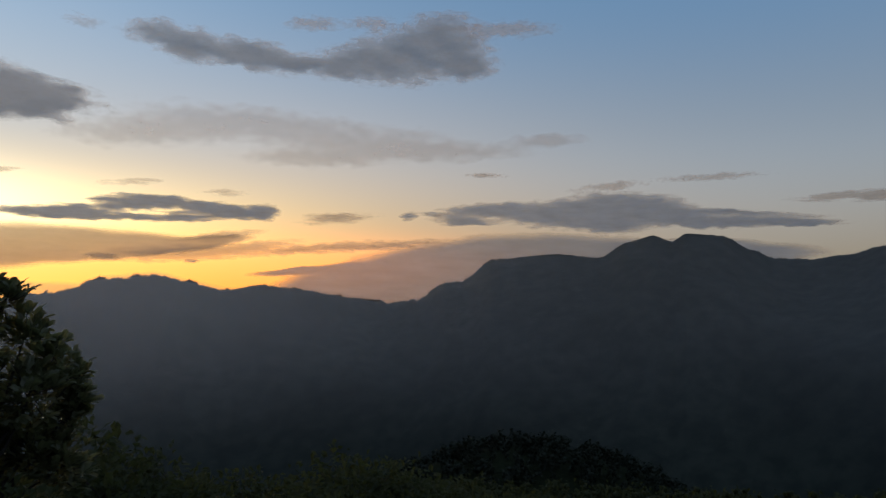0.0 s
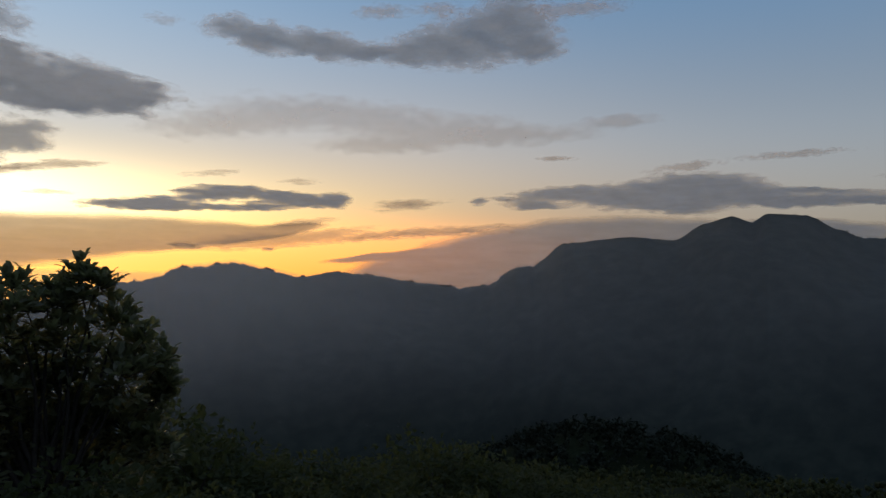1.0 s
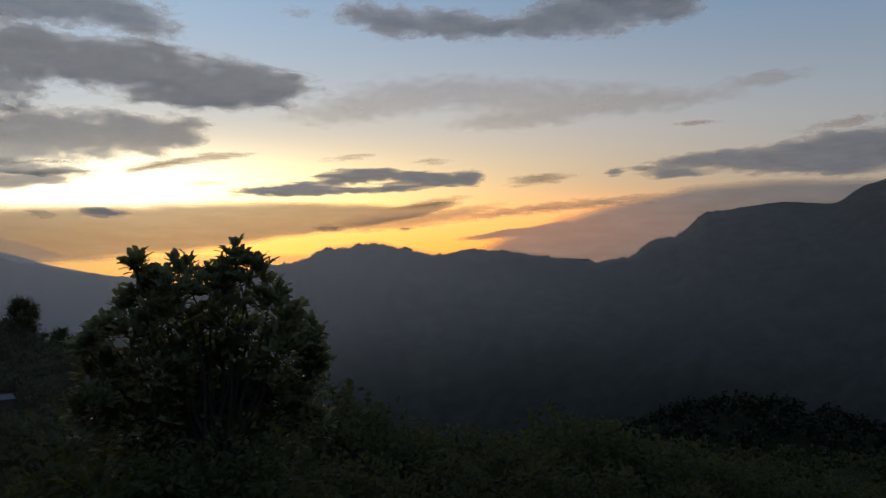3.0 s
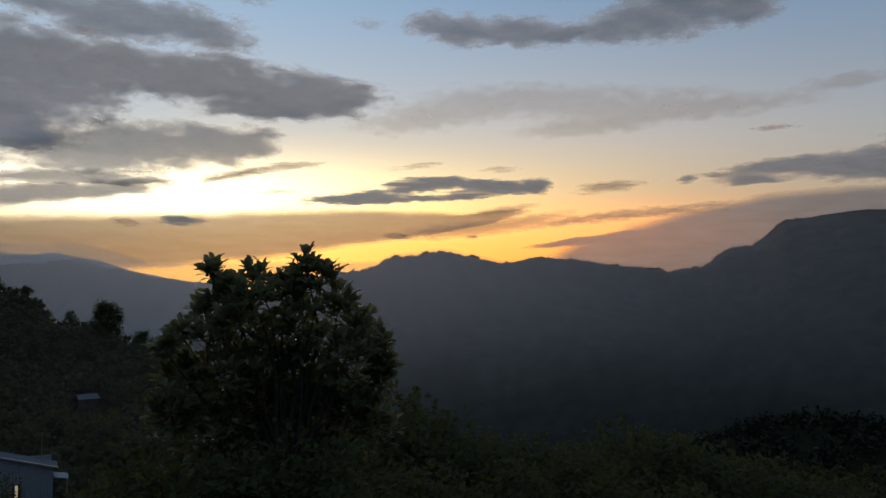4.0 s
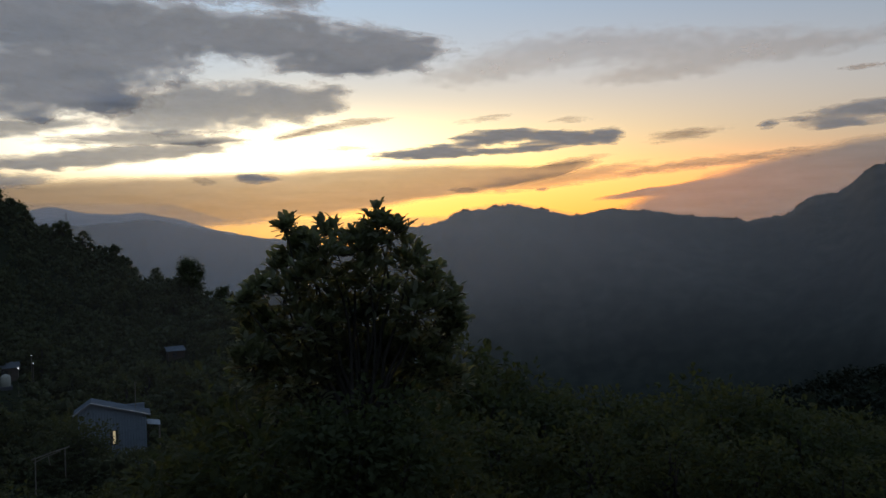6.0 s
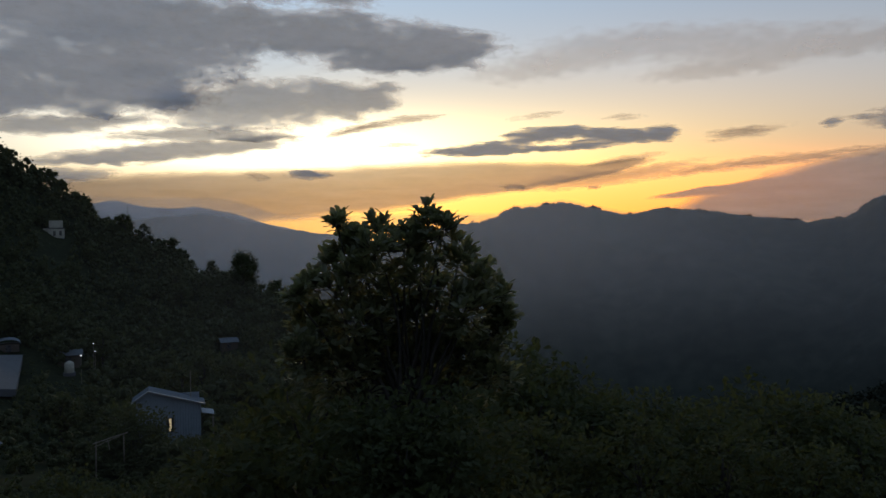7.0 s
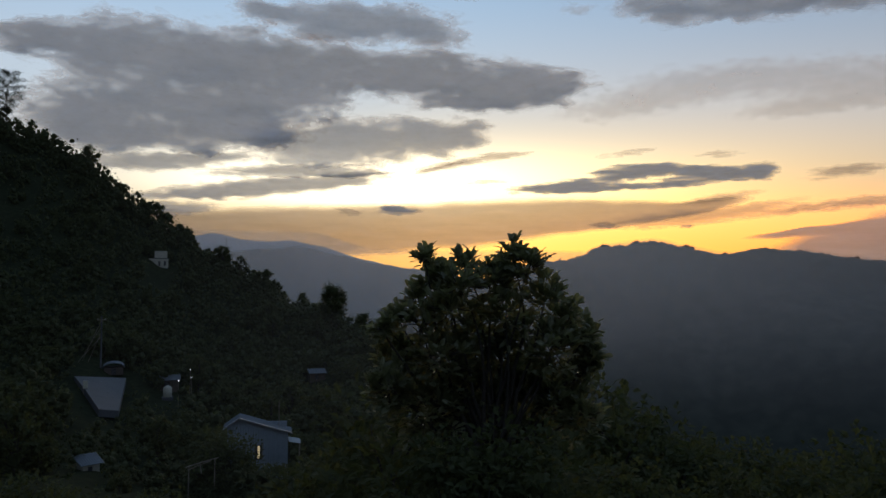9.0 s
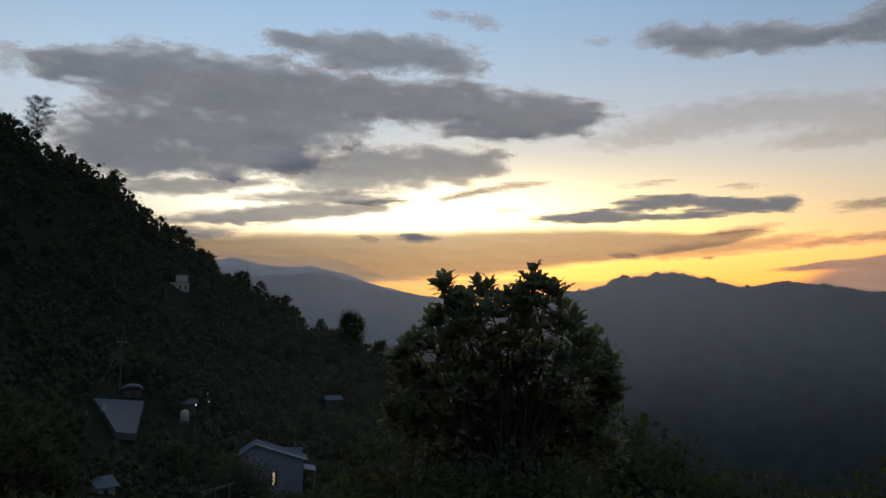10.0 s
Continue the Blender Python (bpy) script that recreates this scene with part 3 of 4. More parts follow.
def blade(verts, faces, base, way, normal, length, width, oval=False):
    """One leaf: two folded halves, widest past the middle, drooping at the tip."""
    side = way.cross(normal).normalized()
    up = side.cross(way).normalized()
    k = len(verts)
    tip = base + way * length - up * length * 0.16
    if oval:
        a, b = base + way * length * 0.46, base + way * length * 0.86 - up * length * 0.08
        fold = up * width * 0.14
        verts += [base, a + side * width * 0.45 + fold, b + side * width * 0.4 + fold, tip, b - side * width * 0.4 + fold, a - side * width * 0.45 + fold, a, b]
        faces += [(k, k + 1, k + 6), (k + 1, k + 2, k + 7, k + 6), (k + 2, k + 3, k + 7), (k, k + 6, k + 5), (k + 6, k + 7, k + 4, k + 5), (k + 7, k + 3, k + 4)]
        return
    mid = base + way * length * 0.6 - up * length * 0.03
    verts += [base, mid + side * width * 0.5 + up * width * 0.18, tip, mid - side * width * 0.5 + up * width * 0.18, mid]
    faces += [(k, k + 1, k + 4), (k + 1, k + 2, k + 4), (k, k + 4, k + 3), (k + 4, k + 2, k + 3)]


def rosette(rng, n, tilt=0.5):
    """Directions of the leaves of one twig end."""
    turn = rng.uniform(0, 6.28)
    for i in range(n):
        a = turn + i * 2.4
        lift = rng.uniform(-0.25, 1.0) if i % 3 else rng.uniform(0.8, 2.0)
        yield Vector((math.cos(a), math.sin(a), lift * tilt * 1.6)).normalized()


def broadleaf(name, label, height, width, leaf, clumps, each, seed, low=0.25, mat=None, group="", oval=1.0, dense=0.7):
    """A tree with tapered trunk, limbs and an uneven crown of leaf clumps with gaps."""
    rng = random.Random(seed)
    thing = empty(name, Matrix())
    tagged(thing, label, "tree" if height > 3.4 else "bush", group)
    wv, wf, lv, lf = [], [], [], []
    top = Vector((rng.uniform(-0.1, 0.1) * width, rng.uniform(-0.1, 0.1) * width, height * 0.8))
    stem = bough(rng, Vector((0, 0, -0.5)), top, 0.06, 7)
    girth = 0.028 * height
    tube(wv, wf, stem, [girth * (1 - 0.11 * k) for k in range(8)])
    for c in range(clumps):
        t = (c + 0.5) / clumps
        z = height * (low + (0.93 - low) * t)
        ring = width * 0.5 * math.sin(math.pi * (0.12 + 0.76 * t) ** (0.8 * oval)) * rng.uniform(0.45, 1.0)
        a = c * 2.4 + rng.uniform(-0.5, 0.5)
        mid = Vector((math.cos(a) * ring, math.sin(a) * ring, z))
        size = width * rng.uniform(0.12, 0.2)
        root = stem[min(6, max(2, int(7 * (z / height - 0.15))))]
        tube(wv, wf, bough(rng, root, mid, 0.1, 4), [girth * 0.4, girth * 0.3, girth * 0.22, girth * 0.15, girth * 0.08], 5)
        if dense:
            dense_heart(rng, lv, lf, mid, size * dense)
        for _ in range(each):
            d = Vector((rng.gauss(0, 1), rng.gauss(0, 1), rng.gauss(0, 0.75))).normalized()
            p = mid + d * size * rng.uniform(0.45, 1.15)
            way = (d + Vector((rng.gauss(0, 0.6), rng.gauss(0, 0.6), rng.gauss(0, 0.6) + 0.15))).normalized()
            blade(lv, lf, p, way, Vector((rng.gauss(0, 0.5), rng.gauss(0, 0.5), 1)), leaf * rng.uniform(0.7, 1.4), leaf * rng.uniform(0.5, 0.8))
    finish("trunk", wv, wf, BARK, thing, smooth=True)
    tagged(finish("crown", lv, lf, mat or FOLIAGE, thing), kind="stuff")
    return thing


def pine(name, label, height, width, seed):
    """A tall airy conifer: whorls of limbs carrying loose tufts of needles."""
    rng = random.Random(seed)
    thing = tagged(empty(name, Matrix()), label, "tree")
    wv, wf, lv, lf = [], [], [], []
    stem = bough(rng, Vector((0, 0, -0.5)), Vector((0, 0, height)), 0.015, 10)
    tube(wv, wf, stem, [0.016 * height * (1 - 0.09 * k) for k in range(11)])
    for k in range(44):
        t = 0.2 + 0.79 * k / 43
        reach = width * 0.5 * math.sqrt(max(0.06, 1 - ((t - 0.64) / 0.4) ** 2)) * rng.uniform(0.6, 1.05)
        a = k * 2.4
        p = Vector((0, 0, height * t))
        q = p + Vector((math.cos(a) * reach, math.sin(a) * reach, reach * rng.uniform(0.1, 0.4)))
        tube(wv, wf, bough(rng, p, q, 0.06, 4), [0.005 * height, 0.004 * height, 0.003 * height, 0.002 * height, 0.001 * height], 5)
        for _ in range(150):
            u = rng.uniform(0.35, 1.08)
            base = p.lerp(q, u) + Vector((rng.gauss(0, 1), rng.gauss(0, 1), rng.gauss(0, 0.8))) * height * 0.03
            way = Vector((rng.gauss(0, 1), rng.gauss(0, 1), rng.gauss(0.4, 0.8))).normalized()
            blade(lv, lf, base, way, Vector((0.3, 0.2, 1)), height * 0.03, height * 0.009)
    finish("trunk", wv, wf, BARK, thing, smooth=True)
    tagged(finish("crown", lv, lf, NEEDLE, thing), kind="stuff")
    return thing


def put(thing, place, turn=0.0, size=1.0, lean=0.0):
    thing.matrix_world = pose(*place, lean, 0, turn) @ Matrix.Scale(size, 4)
    return thing


# the large-leaved tree by the viewpoint
def viewpoint_tree():
    rng = random.Random(11)
    r0, base = 14.0, spot(-9.5, 14.0, 0.3)
    thing = tagged(empty("broadleaf_tree", Matrix.Translation(base)), "large-leaved evergreen tree standing dark against the sunset", "tree")
    lobes = [(-11.9, -1.6, 1.5), (-8.3, -1.0, 1.3), (-12.8, -0.7, 1.2), (-9.2, -0.2, 1.1), (-17.8, -4.9, 0.9), (-14.6, 0.6, 1.05), (-14.1, -1.2, 1.45), (-11.2, 0.0, 1.4), (-7.4, 0.6, 1.5), (-6.4, -0.2, 1.6), (-9.3, -1.4, 1.7), (-15.1, -2.8, 1.5), (-16.7, -4.2, 1.25),
             (-17.6, -5.0, 1.3), (-12.3, -3.4, 2.2), (-8.3, -3.6, 2.3), (-5.0, -2.4, 1.8), (-3.4, -3.9, 1.7), (-2.0, -5.2, 1.5), (-4.6, -6.4, 2.3), (-2.4, -8.0, 1.7),
             (-8.6, -7.0, 2.6), (-12.9, -7.0, 2.6), (-16.4, -7.4, 2.2), (-4.4, -10.0, 2.4), (-9.0, -10.8, 3.0), (-14.2, -11.0, 3.0),
             (-1.6, -6.8, 1.3), (-10.6, -5.2, 2.2), (-6.8, -5.4, 2.2), (-14.8, -4.6, 2.0), (-6.6, -9.2, 2.4), (-11.4, -9.4, 2.6), (-17.2, -9.6, 2.0), (-2.6, -11.4, 2.2), (-7, -12.8, 2.6), (-11.8, -13.4, 2.6)]
    wv, wf, lv, lf, singles = [], [], [], [], []
    fork = Vector((0.1, 0, 2.2))
    tube(wv, wf, bough(rng, Vector((0, 0, -0.4)), fork, 0.05, 5), [0.2, 0.17, 0.16, 0.15, 0.14, 0.13], 10)
    for n, (az, el, size) in enumerate(lobes):
        mid = at(az, el, r0 + rng.uniform(-0.7, 0.7)) - base
        reach = math.tan(radians(size)) * r0
        start = fork.lerp(mid, 0.0 if n % 2 else 0.25)
        tube(wv, wf, bough(rng, start, mid, 0.08, 6), [0.055, 0.046, 0.038, 0.031, 0.025, 0.018, 0.011], 6)
        ends = int((8 + 8.0 * size ** 1.6) if el > -6 else (12 + 13 * size ** 1.6))
        for k in range(ends):
            d = Vector((rng.gauss(0, 1), rng.gauss(0, 1), rng.gauss(0, 1) + 0.15)).normalized()
            p = mid + d * reach * (rng.uniform(0.35, 1.0) ** 0.6) * rng.choice((1, 1, 1, 1.1))
            tube(wv, wf, [mid.lerp(p, 0.3), mid.lerp(p, 0.7) + Vector((0, 0, -0.02)), p], [0.012, 0.008, 0.004], 4)
            spread = 0.6
            for way in rosette(rng, rng.randint(5, 8)):
                length = rng.uniform(0.17, 0.28)
                way = (way * spread + d * 0.45 + Vector((0, 0, 0.12))).normalized()
                foot = p - d * rng.uniform(0.0, 0.2) + Vector((rng.uniform(-0.03, 0.03), rng.uniform(-0.03, 0.03), 0))
                if el > -0.8 and len(singles) < 280 and d.z > 0.25:
                    singles.append((foot, way, length))
                else:
                    blade(lv, lf, foot, way, Vector((rng.gauss(0, 0.4), rng.gauss(0, 0.4), 1)), length, length * rng.uniform(0.38, 0.5), True)
    finish("trunk", wv, wf, BARK, thing, "grey-brown forked trunk with thin twigs", smooth=True)
    tagged(finish("crown", lv, lf, LEAF, thing), kind="stuff")
    uv, uf = [], []
    blade(uv, uf, Vector((0, 0, 0)), Vector((0, 1, 0)), Vector((0, 0, 1)), 1.0, 0.46, True)
    first = None
    for p, way, length in singles:
        if first is None:
            ob = first = finish("leaf", uv, uf, LEAF)
        else:
            ob = new("leaf", first.data)
        ob.parent = thing
        ob.matrix_basis = Matrix.Translation(p) @ way.to_track_quat("Y", "Z").to_matrix().to_4x4() @ Matrix.Scale(length, 4)


viewpoint_tree()

KINDS = [broadleaf("broadleaf_tree", "dark rounded broadleaf tree on the hillside", 7.5, 6.5, 0.66, 13, 60, 3, group="hillside trees"),
         broadleaf("broadleaf_tree", "dark spreading broadleaf tree on the hillside", 6.5, 7.5, 0.7, 12, 62, 5, group="hillside trees"),
         broadleaf("broadleaf_tree", "slender dark broadleaf tree on the hillside", 9.0, 5.0, 0.6, 13, 58, 8, group="hillside trees", oval=1.3),
         broadleaf("broadleaf_tree", "low dense dark tree on the hillside", 5.5, 6.0, 0.6, 11, 64, 13, low=0.15, group="hillside trees")]
SHRUBS = [broadleaf("bush", "dense dark green bush on the slope", 3.2, 3.6, 0.18, 14, 130, 21, low=0.12, group="bushes on the slope", dense=0),
          broadleaf("bush", "loose dark green bush on the slope", 3.0, 3.0, 0.17, 13, 130, 22, low=0.15, group="bushes on the slope", dense=0)]

# open views down the hillside: bearing from, to, distance of the house, height angle of its foot; no crown rises into them
CLEAR = [(-29.8, -24.0, 95, -14.4), (-40.0, -36.4, 190, -10.6), (-35.3, -33.7, 318, -1.15), (-34.9, -32.2, 182, -8.7), (-34.2, -33.2, 178, -10.1), (-39.5, -37.9, 95, -15.2),
         (-31.6, -30.2, 80, -15.4), (-23.5, -22.0, 208, -8.7), (-38.7, -37.8, 188, -7.2), (-33.2, -31.8, 182, -8.6)]


def blocks(az, r, high, wide):
    """Whether a tree there would stand before one of those views."""
    side = math.degrees(wide / r)
    top = math.degrees(math.atan2(float(ground_z(az, r)) + high - EYE, r))
    return any(a - side < az < b + side and r < d + wide and top > e for a, b, d, e in CLEAR)


used = set()


def plant(kinds, index, place, turn, size):
    source = kinds[index % len(kinds)]
    if index % len(kinds) not in used and kinds is KINDS:
        used.add(index % len(kinds))
        return put(source, place, turn, size)
    ob = copy_thing(source, pose(*place, 0, 0, turn))
    ob.scale = (size, size, size)
    return ob


rng = random.Random(4)
count = 0
for k in range(900):
    az, u = rng.uniform(-51, -8), rng.uniform(0.12, 1.03) ** 0.75
    r = float(crest_distance(az)) * u
    size = rng.uniform(0.55, 1.15) * (0.75 if r < 90 else 1.0)
    if blocks(az, r, 7.5 * size, 3.2 * size) or r < 45 or count >= 240:
        continue
    if u > 0.9:
        size *= 0.75
    count += 1
    plant(KINDS, count, spot(az, r, 0.2), rng.uniform(0, 360), size)

# skyline trees of the hillside
put(pine("pine_tree", "tall sparse pine rising above the hillside", 25, 16, 31), spot(-44.3, 412, 0.5), 40)
put(broadleaf("broadleaf_tree", "airy round tree on the hill crest", 9, 8, 0.5, 14, 70, 41, low=0.35, dense=0.4), spot(-39.3, 392, 0.3))
put(broadleaf("broadleaf_tree", "flat-topped umbrella tree on the hill crest", 9, 9, 0.5, 9, 60, 43, low=0.68), spot(-34.8, 370, 2.0))
put(broadleaf("broadleaf_tree", "dark dense tree pair on the hill crest", 11, 9, 0.6, 15, 100, 44, low=0.15), spot(-30.0, 345, 0.5))
put(broadleaf("broadleaf_tree", "slim dark tree on the hill crest", 11, 6, 0.5, 14, 90, 45, low=0.2), spot(-28.7, 335, 0.5))
put(broadleaf("broadleaf_tree", "mushroom-shaped bare-stemmed tree on the hill crest", 9.5, 5.2, 0.45, 8, 70, 46, low=0.66), spot(-26.7, 318, 0.5))
put(broadleaf("broadleaf_tree", "full rounded dark tree standing out of the slope", 16, 12, 0.6, 26, 170, 47, low=0.12), spot(-21.7, 268, 0.5))
put(broadleaf("broadleaf_tree", "low dark tree beside the rounded tree", 9, 8, 0.6, 14, 100, 48, low=0.1), spot(-19.4, 255, 0.5))

# bushes and small trees on the brow below the viewpoint: bearing, height angle of the top, distance
for n, (az, el, r) in enumerate(((-16, -11, 17), (-12, -13.2, 11.5), (-6.5, -13.6, 11.5), (-9.2, -14.2, 10.8), (-1.5, -9.6, 46), (0.8, -11.0, 40), (3, -11.9, 42), (5.2, -12.7, 38), (7.4, -13.1, 44), (10.2, -12.6, 40), (12.5, -13.5, 46),
                                 (14.8, -13.2, 36), (17.2, -12.1, 44), (19.2, -11.9, 40), (21.5, -12.6, 46), (23.6, -13.0, 38), (26, -13.6, 44), (29, -13.9, 40), (32, -14.5, 44), (36, -14.8, 40),
                                 (8.6, -15, 26), (1.5, -14.5, 26), (15.6, -15.6, 27), (21, -15.2, 27), (-5, -14.5, 18), (-19, -13.5, 19), (-22.5, -16, 21), (-34, -16.4, 30), (-43, -15, 32), (-47, -13.5, 34),
                                 (-39.8, -16.6, 30), (-28, -17.5, 30), (27, -16.5, 26), (33, -17.2, 27), (-29.9, -12.8, 86), (-29.0, -14.0, 84), (-27.6, -15.4, 82), (-25.6, -15.0, 84), (-39.3, -13.9, 100), (-38.3, -14.2, 99), (-40.1, -9.2, 160), (-39.4, -10.0, 150), (-36.5, -9.3, 168), (-41.5, -12.5, 110), (-36.4, -10.4, 145), (-37.4, -13.5, 110), (-37.8, -11.2, 140), (-40.6, -8.8, 150), (-29.4, -13.4, 85), (-28.4, -15.0, 83), (30, -15.2, 52), (34, -15.0, 54), (38, -15.0, 52), (42, -15.0, 54), (47, -14.8, 52), (51.5, -14.6, 54), (36, -16.5, 46), (44, -16.2, 47), (40, -15.6, 42), (45, -16, 44), (50, -16, 44), (55, -16, 44))):
    place = spot(az, r, 0.3)
    rise = at(az, el, r).z - place.z
    ob = copy_thing(SHRUBS[n % 2], pose(*place, 0, 0, n * 67))
    ob.scale = [rise / 3.0] * 3
    ob.scale.x = ob.scale.y = rise / 3.0 * 1.15
put(SHRUBS[0], spot(62, 40, 0.2), 0), put(SHRUBS[1], spot(-56, 40, 0.2), 0)


# woods on the knoll in the valley and the fringe of trees along the mountain crest: past counting
def woods(name, label, places, leaf, each, mat):
    rng = random.Random(len(places))
    lv, lf = [], []
    for p, h in places:
        hearts = [Vector((rng.uniform(-0.34, 0.34), rng.uniform(-0.34, 0.34), z)) for z in (0.2, 0.42, 0.6, 0.82)]
        for heart in hearts:
            dense_heart(rng, lv, lf, p + heart * h, 0.15 * h)
        for _ in range(each):
            heart = hearts[rng.randrange(4)]
            d = (heart + Vector((rng.gauss(0, 0.13), rng.gauss(0, 0.13), rng.gauss(0, 0.11)))) * h
            blade(lv, lf, p + d, Vector((rng.gauss(0, 1), rng.gauss(0, 1), rng.gauss(0.3, 1))).normalized(), Vector((0.2, 0.1, 1)), leaf * h * rng.uniform(0.7, 1.3), leaf * h * 0.7)
    return tagged(finish(name, lv, lf, mat), label, "trees", kind="stuff")


knoll = []
for k in range(1700):
    a, d = rng.uniform(0, 6.28), 150 * math.sqrt(rng.random())
    x, y = 380 * math.sin(radians(32)) + d * math.cos(a), 380 * math.cos(radians(32)) + d * math.sin(a)
    az, r = math.degrees(math.atan2(x, y)), math.hypot(x, y)
    knoll.append((spot(az, r, 0.8), rng.uniform(4, 9)))
slope = []
for k in range(7000):
    crest = k % 5 == 0
    az, u = rng.uniform(-52, 1), rng.uniform(0.93, 1.0) if crest else rng.uniform(0.12, 1.0) ** 0.7
    r = float(crest_distance(az)) * u * 1.01
    h = rng.uniform(4.0, 8.0) * (1.15 if crest and az < -30 else 0.55 if r < 120 else 0.9)
    if r > 55 and len(slope) < 3900 and not blocks(az, r, h, h * 0.35):
        slope.append((spot(az, r, 1.6 if crest else 0.5), h))
woods("hillside_woods", "dense dark woods and scrub covering the hillside", slope, 0.13, 64, FOLIAGE)
scrub = []
for k in range(1500):
    az, r = rng.uniform(-52, -8), 28 + 190 * rng.random() ** 1.3
    h = rng.uniform(0.7, 1.9)
    if not blocks(az, r, h * 0.8, 0.5):
        scrub.append((spot(az, r, 0.2), h))
for k in range(650):
    scrub.append((spot(rng.uniform(14, 60), rng.uniform(46, 120), 0.2), rng.uniform(1.2, 2.8)))
woods("scrub", "low dark scrub and weeds covering the slopes", scrub, 0.2, 30, FOLIAGE)
woods("knoll_woods", "dark woods covering a knoll in the valley", knoll, 0.26, 40, NEEDLE)

fringe = []
for k in range(2600):
    az = rng.choice((rng.uniform(-4, 6), rng.uniform(-4, 20), rng.uniform(7, 20), rng.uniform(20, 37), rng.uniform(37, 58)))
    hug = noise.noise(Vector((az * 0.8, 5, 1))) + 0.6 * noise.noise(Vector((az * 3.1, 2, 9)))
    if hug < -0.1 and rng.random() < 0.7:
        continue
    r = float(np.interp(az, *MAIN_R)) - rng.uniform(0, 25)
    top = EYE + r * math.tan(radians(float(knots(az, MAIN_AZ, MAIN_EL)))) + 3.85 * noise.fractal(Vector((az * 1.9, 7.7, 1.3)), 0.7, 2.1, 6)
    tall = rng.uniform(5, 9) * (0.75 + 0.9 * max(0, hug)) * (1.0 if az < 8 else 0.75 if az < 20 else 0.6)
    fringe.append((Vector((r * math.sin(radians(az)), r * math.cos(radians(az)), top - 3.0)), tall))
woods("crest_trees", "fringe of small trees along the mountain crest", fringe, 0.2, 22, NEEDLE)


# ---- the village on the hillside ----
TIN = solid("blue_grey_tin", (0.075, 0.088, 0.105), 0.7, 0.1, scale=1.5, vary=0.15, bump=0.2)
TIN_EDGE = solid("pale_tin_edge", (0.26, 0.27, 0.28), 0.5, 0.2, scale=2, vary=0.1, bump=0.1)
TIN_WALL = solid("blue_grey_wall_sheet", (0.14, 0.175, 0.21), 0.6, 0.0, scale=1.5, vary=0.15, bump=0.2)
PLASTER = solid("weathered_plaster", (0.30, 0.29, 0.24), 0.85, scale=0.6, vary=0.1, bump=0.2)
BLUE_PAINT = solid("blue_paint", (0.12, 0.16, 0.23), 0.7, scale=0.6, vary=0.15, bump=0.2)
CONCRETE = solid("concrete", (0.055, 0.058, 0.066), 0.85, scale=0.5, vary=0.2, bump=0.3)
TIMBER = solid("weathered_timber", (0.15, 0.13, 0.10), 0.85, scale=3, vary=0.3, bump=0.4)
DARK = solid("dark_opening", (0.03, 0.03, 0.035), 0.3, scale=1)
RUST = solid("rusty_sheet", (0.07, 0.055, 0.045), 0.8, 0.2, scale=1.5, vary=0.3)


def lamp_glow(name, color, strength):
    m, n = material(name)
    e = n.add("ShaderNodeEmission")
    e.inputs[0].default_value, e.inputs[1].default_value = color + (1,), strength
    n.link(e.outputs[0], n.add("ShaderNodeOutputMaterial").inputs[0])
    return m


WARM = lamp_glow("warm_room_light", (1.0, 0.82, 0.5), 0.32)
BULB = lamp_glow("bulb_light", (0.9, 0.95, 1.0), 0.7)


def box(name, lo, hi, mat, parent, label="", bevel=0.02):
    bm = bmesh.new()
    bmesh.ops.create_cube(bm, size=1)
    size = [b - a for a, b in zip(lo, hi)]
    for v in bm.verts:
        v.co = Vector([a + (c + 0.5) * s for a, c, s in zip(lo, v.co, size)])
    bmesh.ops.bevel(bm, geom=list(bm.edges), offset=min(bevel, min(size) * 0.3), segments=1, affect="EDGES")
    return part(name, bm, mat, parent, label)


def corrugated(name, a, b, c, d, mat, parent, label="", wave=0.25, high=0.05):
    """A ridged metal sheet between four corners (a to b along the waves' row, d beside a), with thickness."""
    a, b, c, d = map(Vector, (a, b, c, d))
    n = max(4, int((b - a).length / wave) * 2)
    up = (b - a).cross(d - a).normalized()
    verts, faces = [], []
    for k in range(n + 1):
        t, off = k / n, up * (high if k % 2 else 0)
        for p in (a.lerp(b, t), d.lerp(c, t)):
            verts += [p + off, p + off - up * 0.02]
    for k in range(n):
        i = 4 * k
        faces += [(i, i + 4, i + 6, i + 2), (i + 1, i + 3, i + 7, i + 5), (i, i + 1, i + 5, i + 4), (i + 2, i + 6, i + 7, i + 3)]
    faces += [(0, 2, 3, 1), (4 * n, 4 * n + 1, 4 * n + 3, 4 * n + 2)]
    return finish(name, verts, faces, mat, parent, label)


def facing(az, r, sink=0.0, turn=0.0):
    """A frame on the ground that faces the viewpoint: x across, y away, z up."""
    return pose(*spot(az, r, sink), 0, 0, -az + turn)


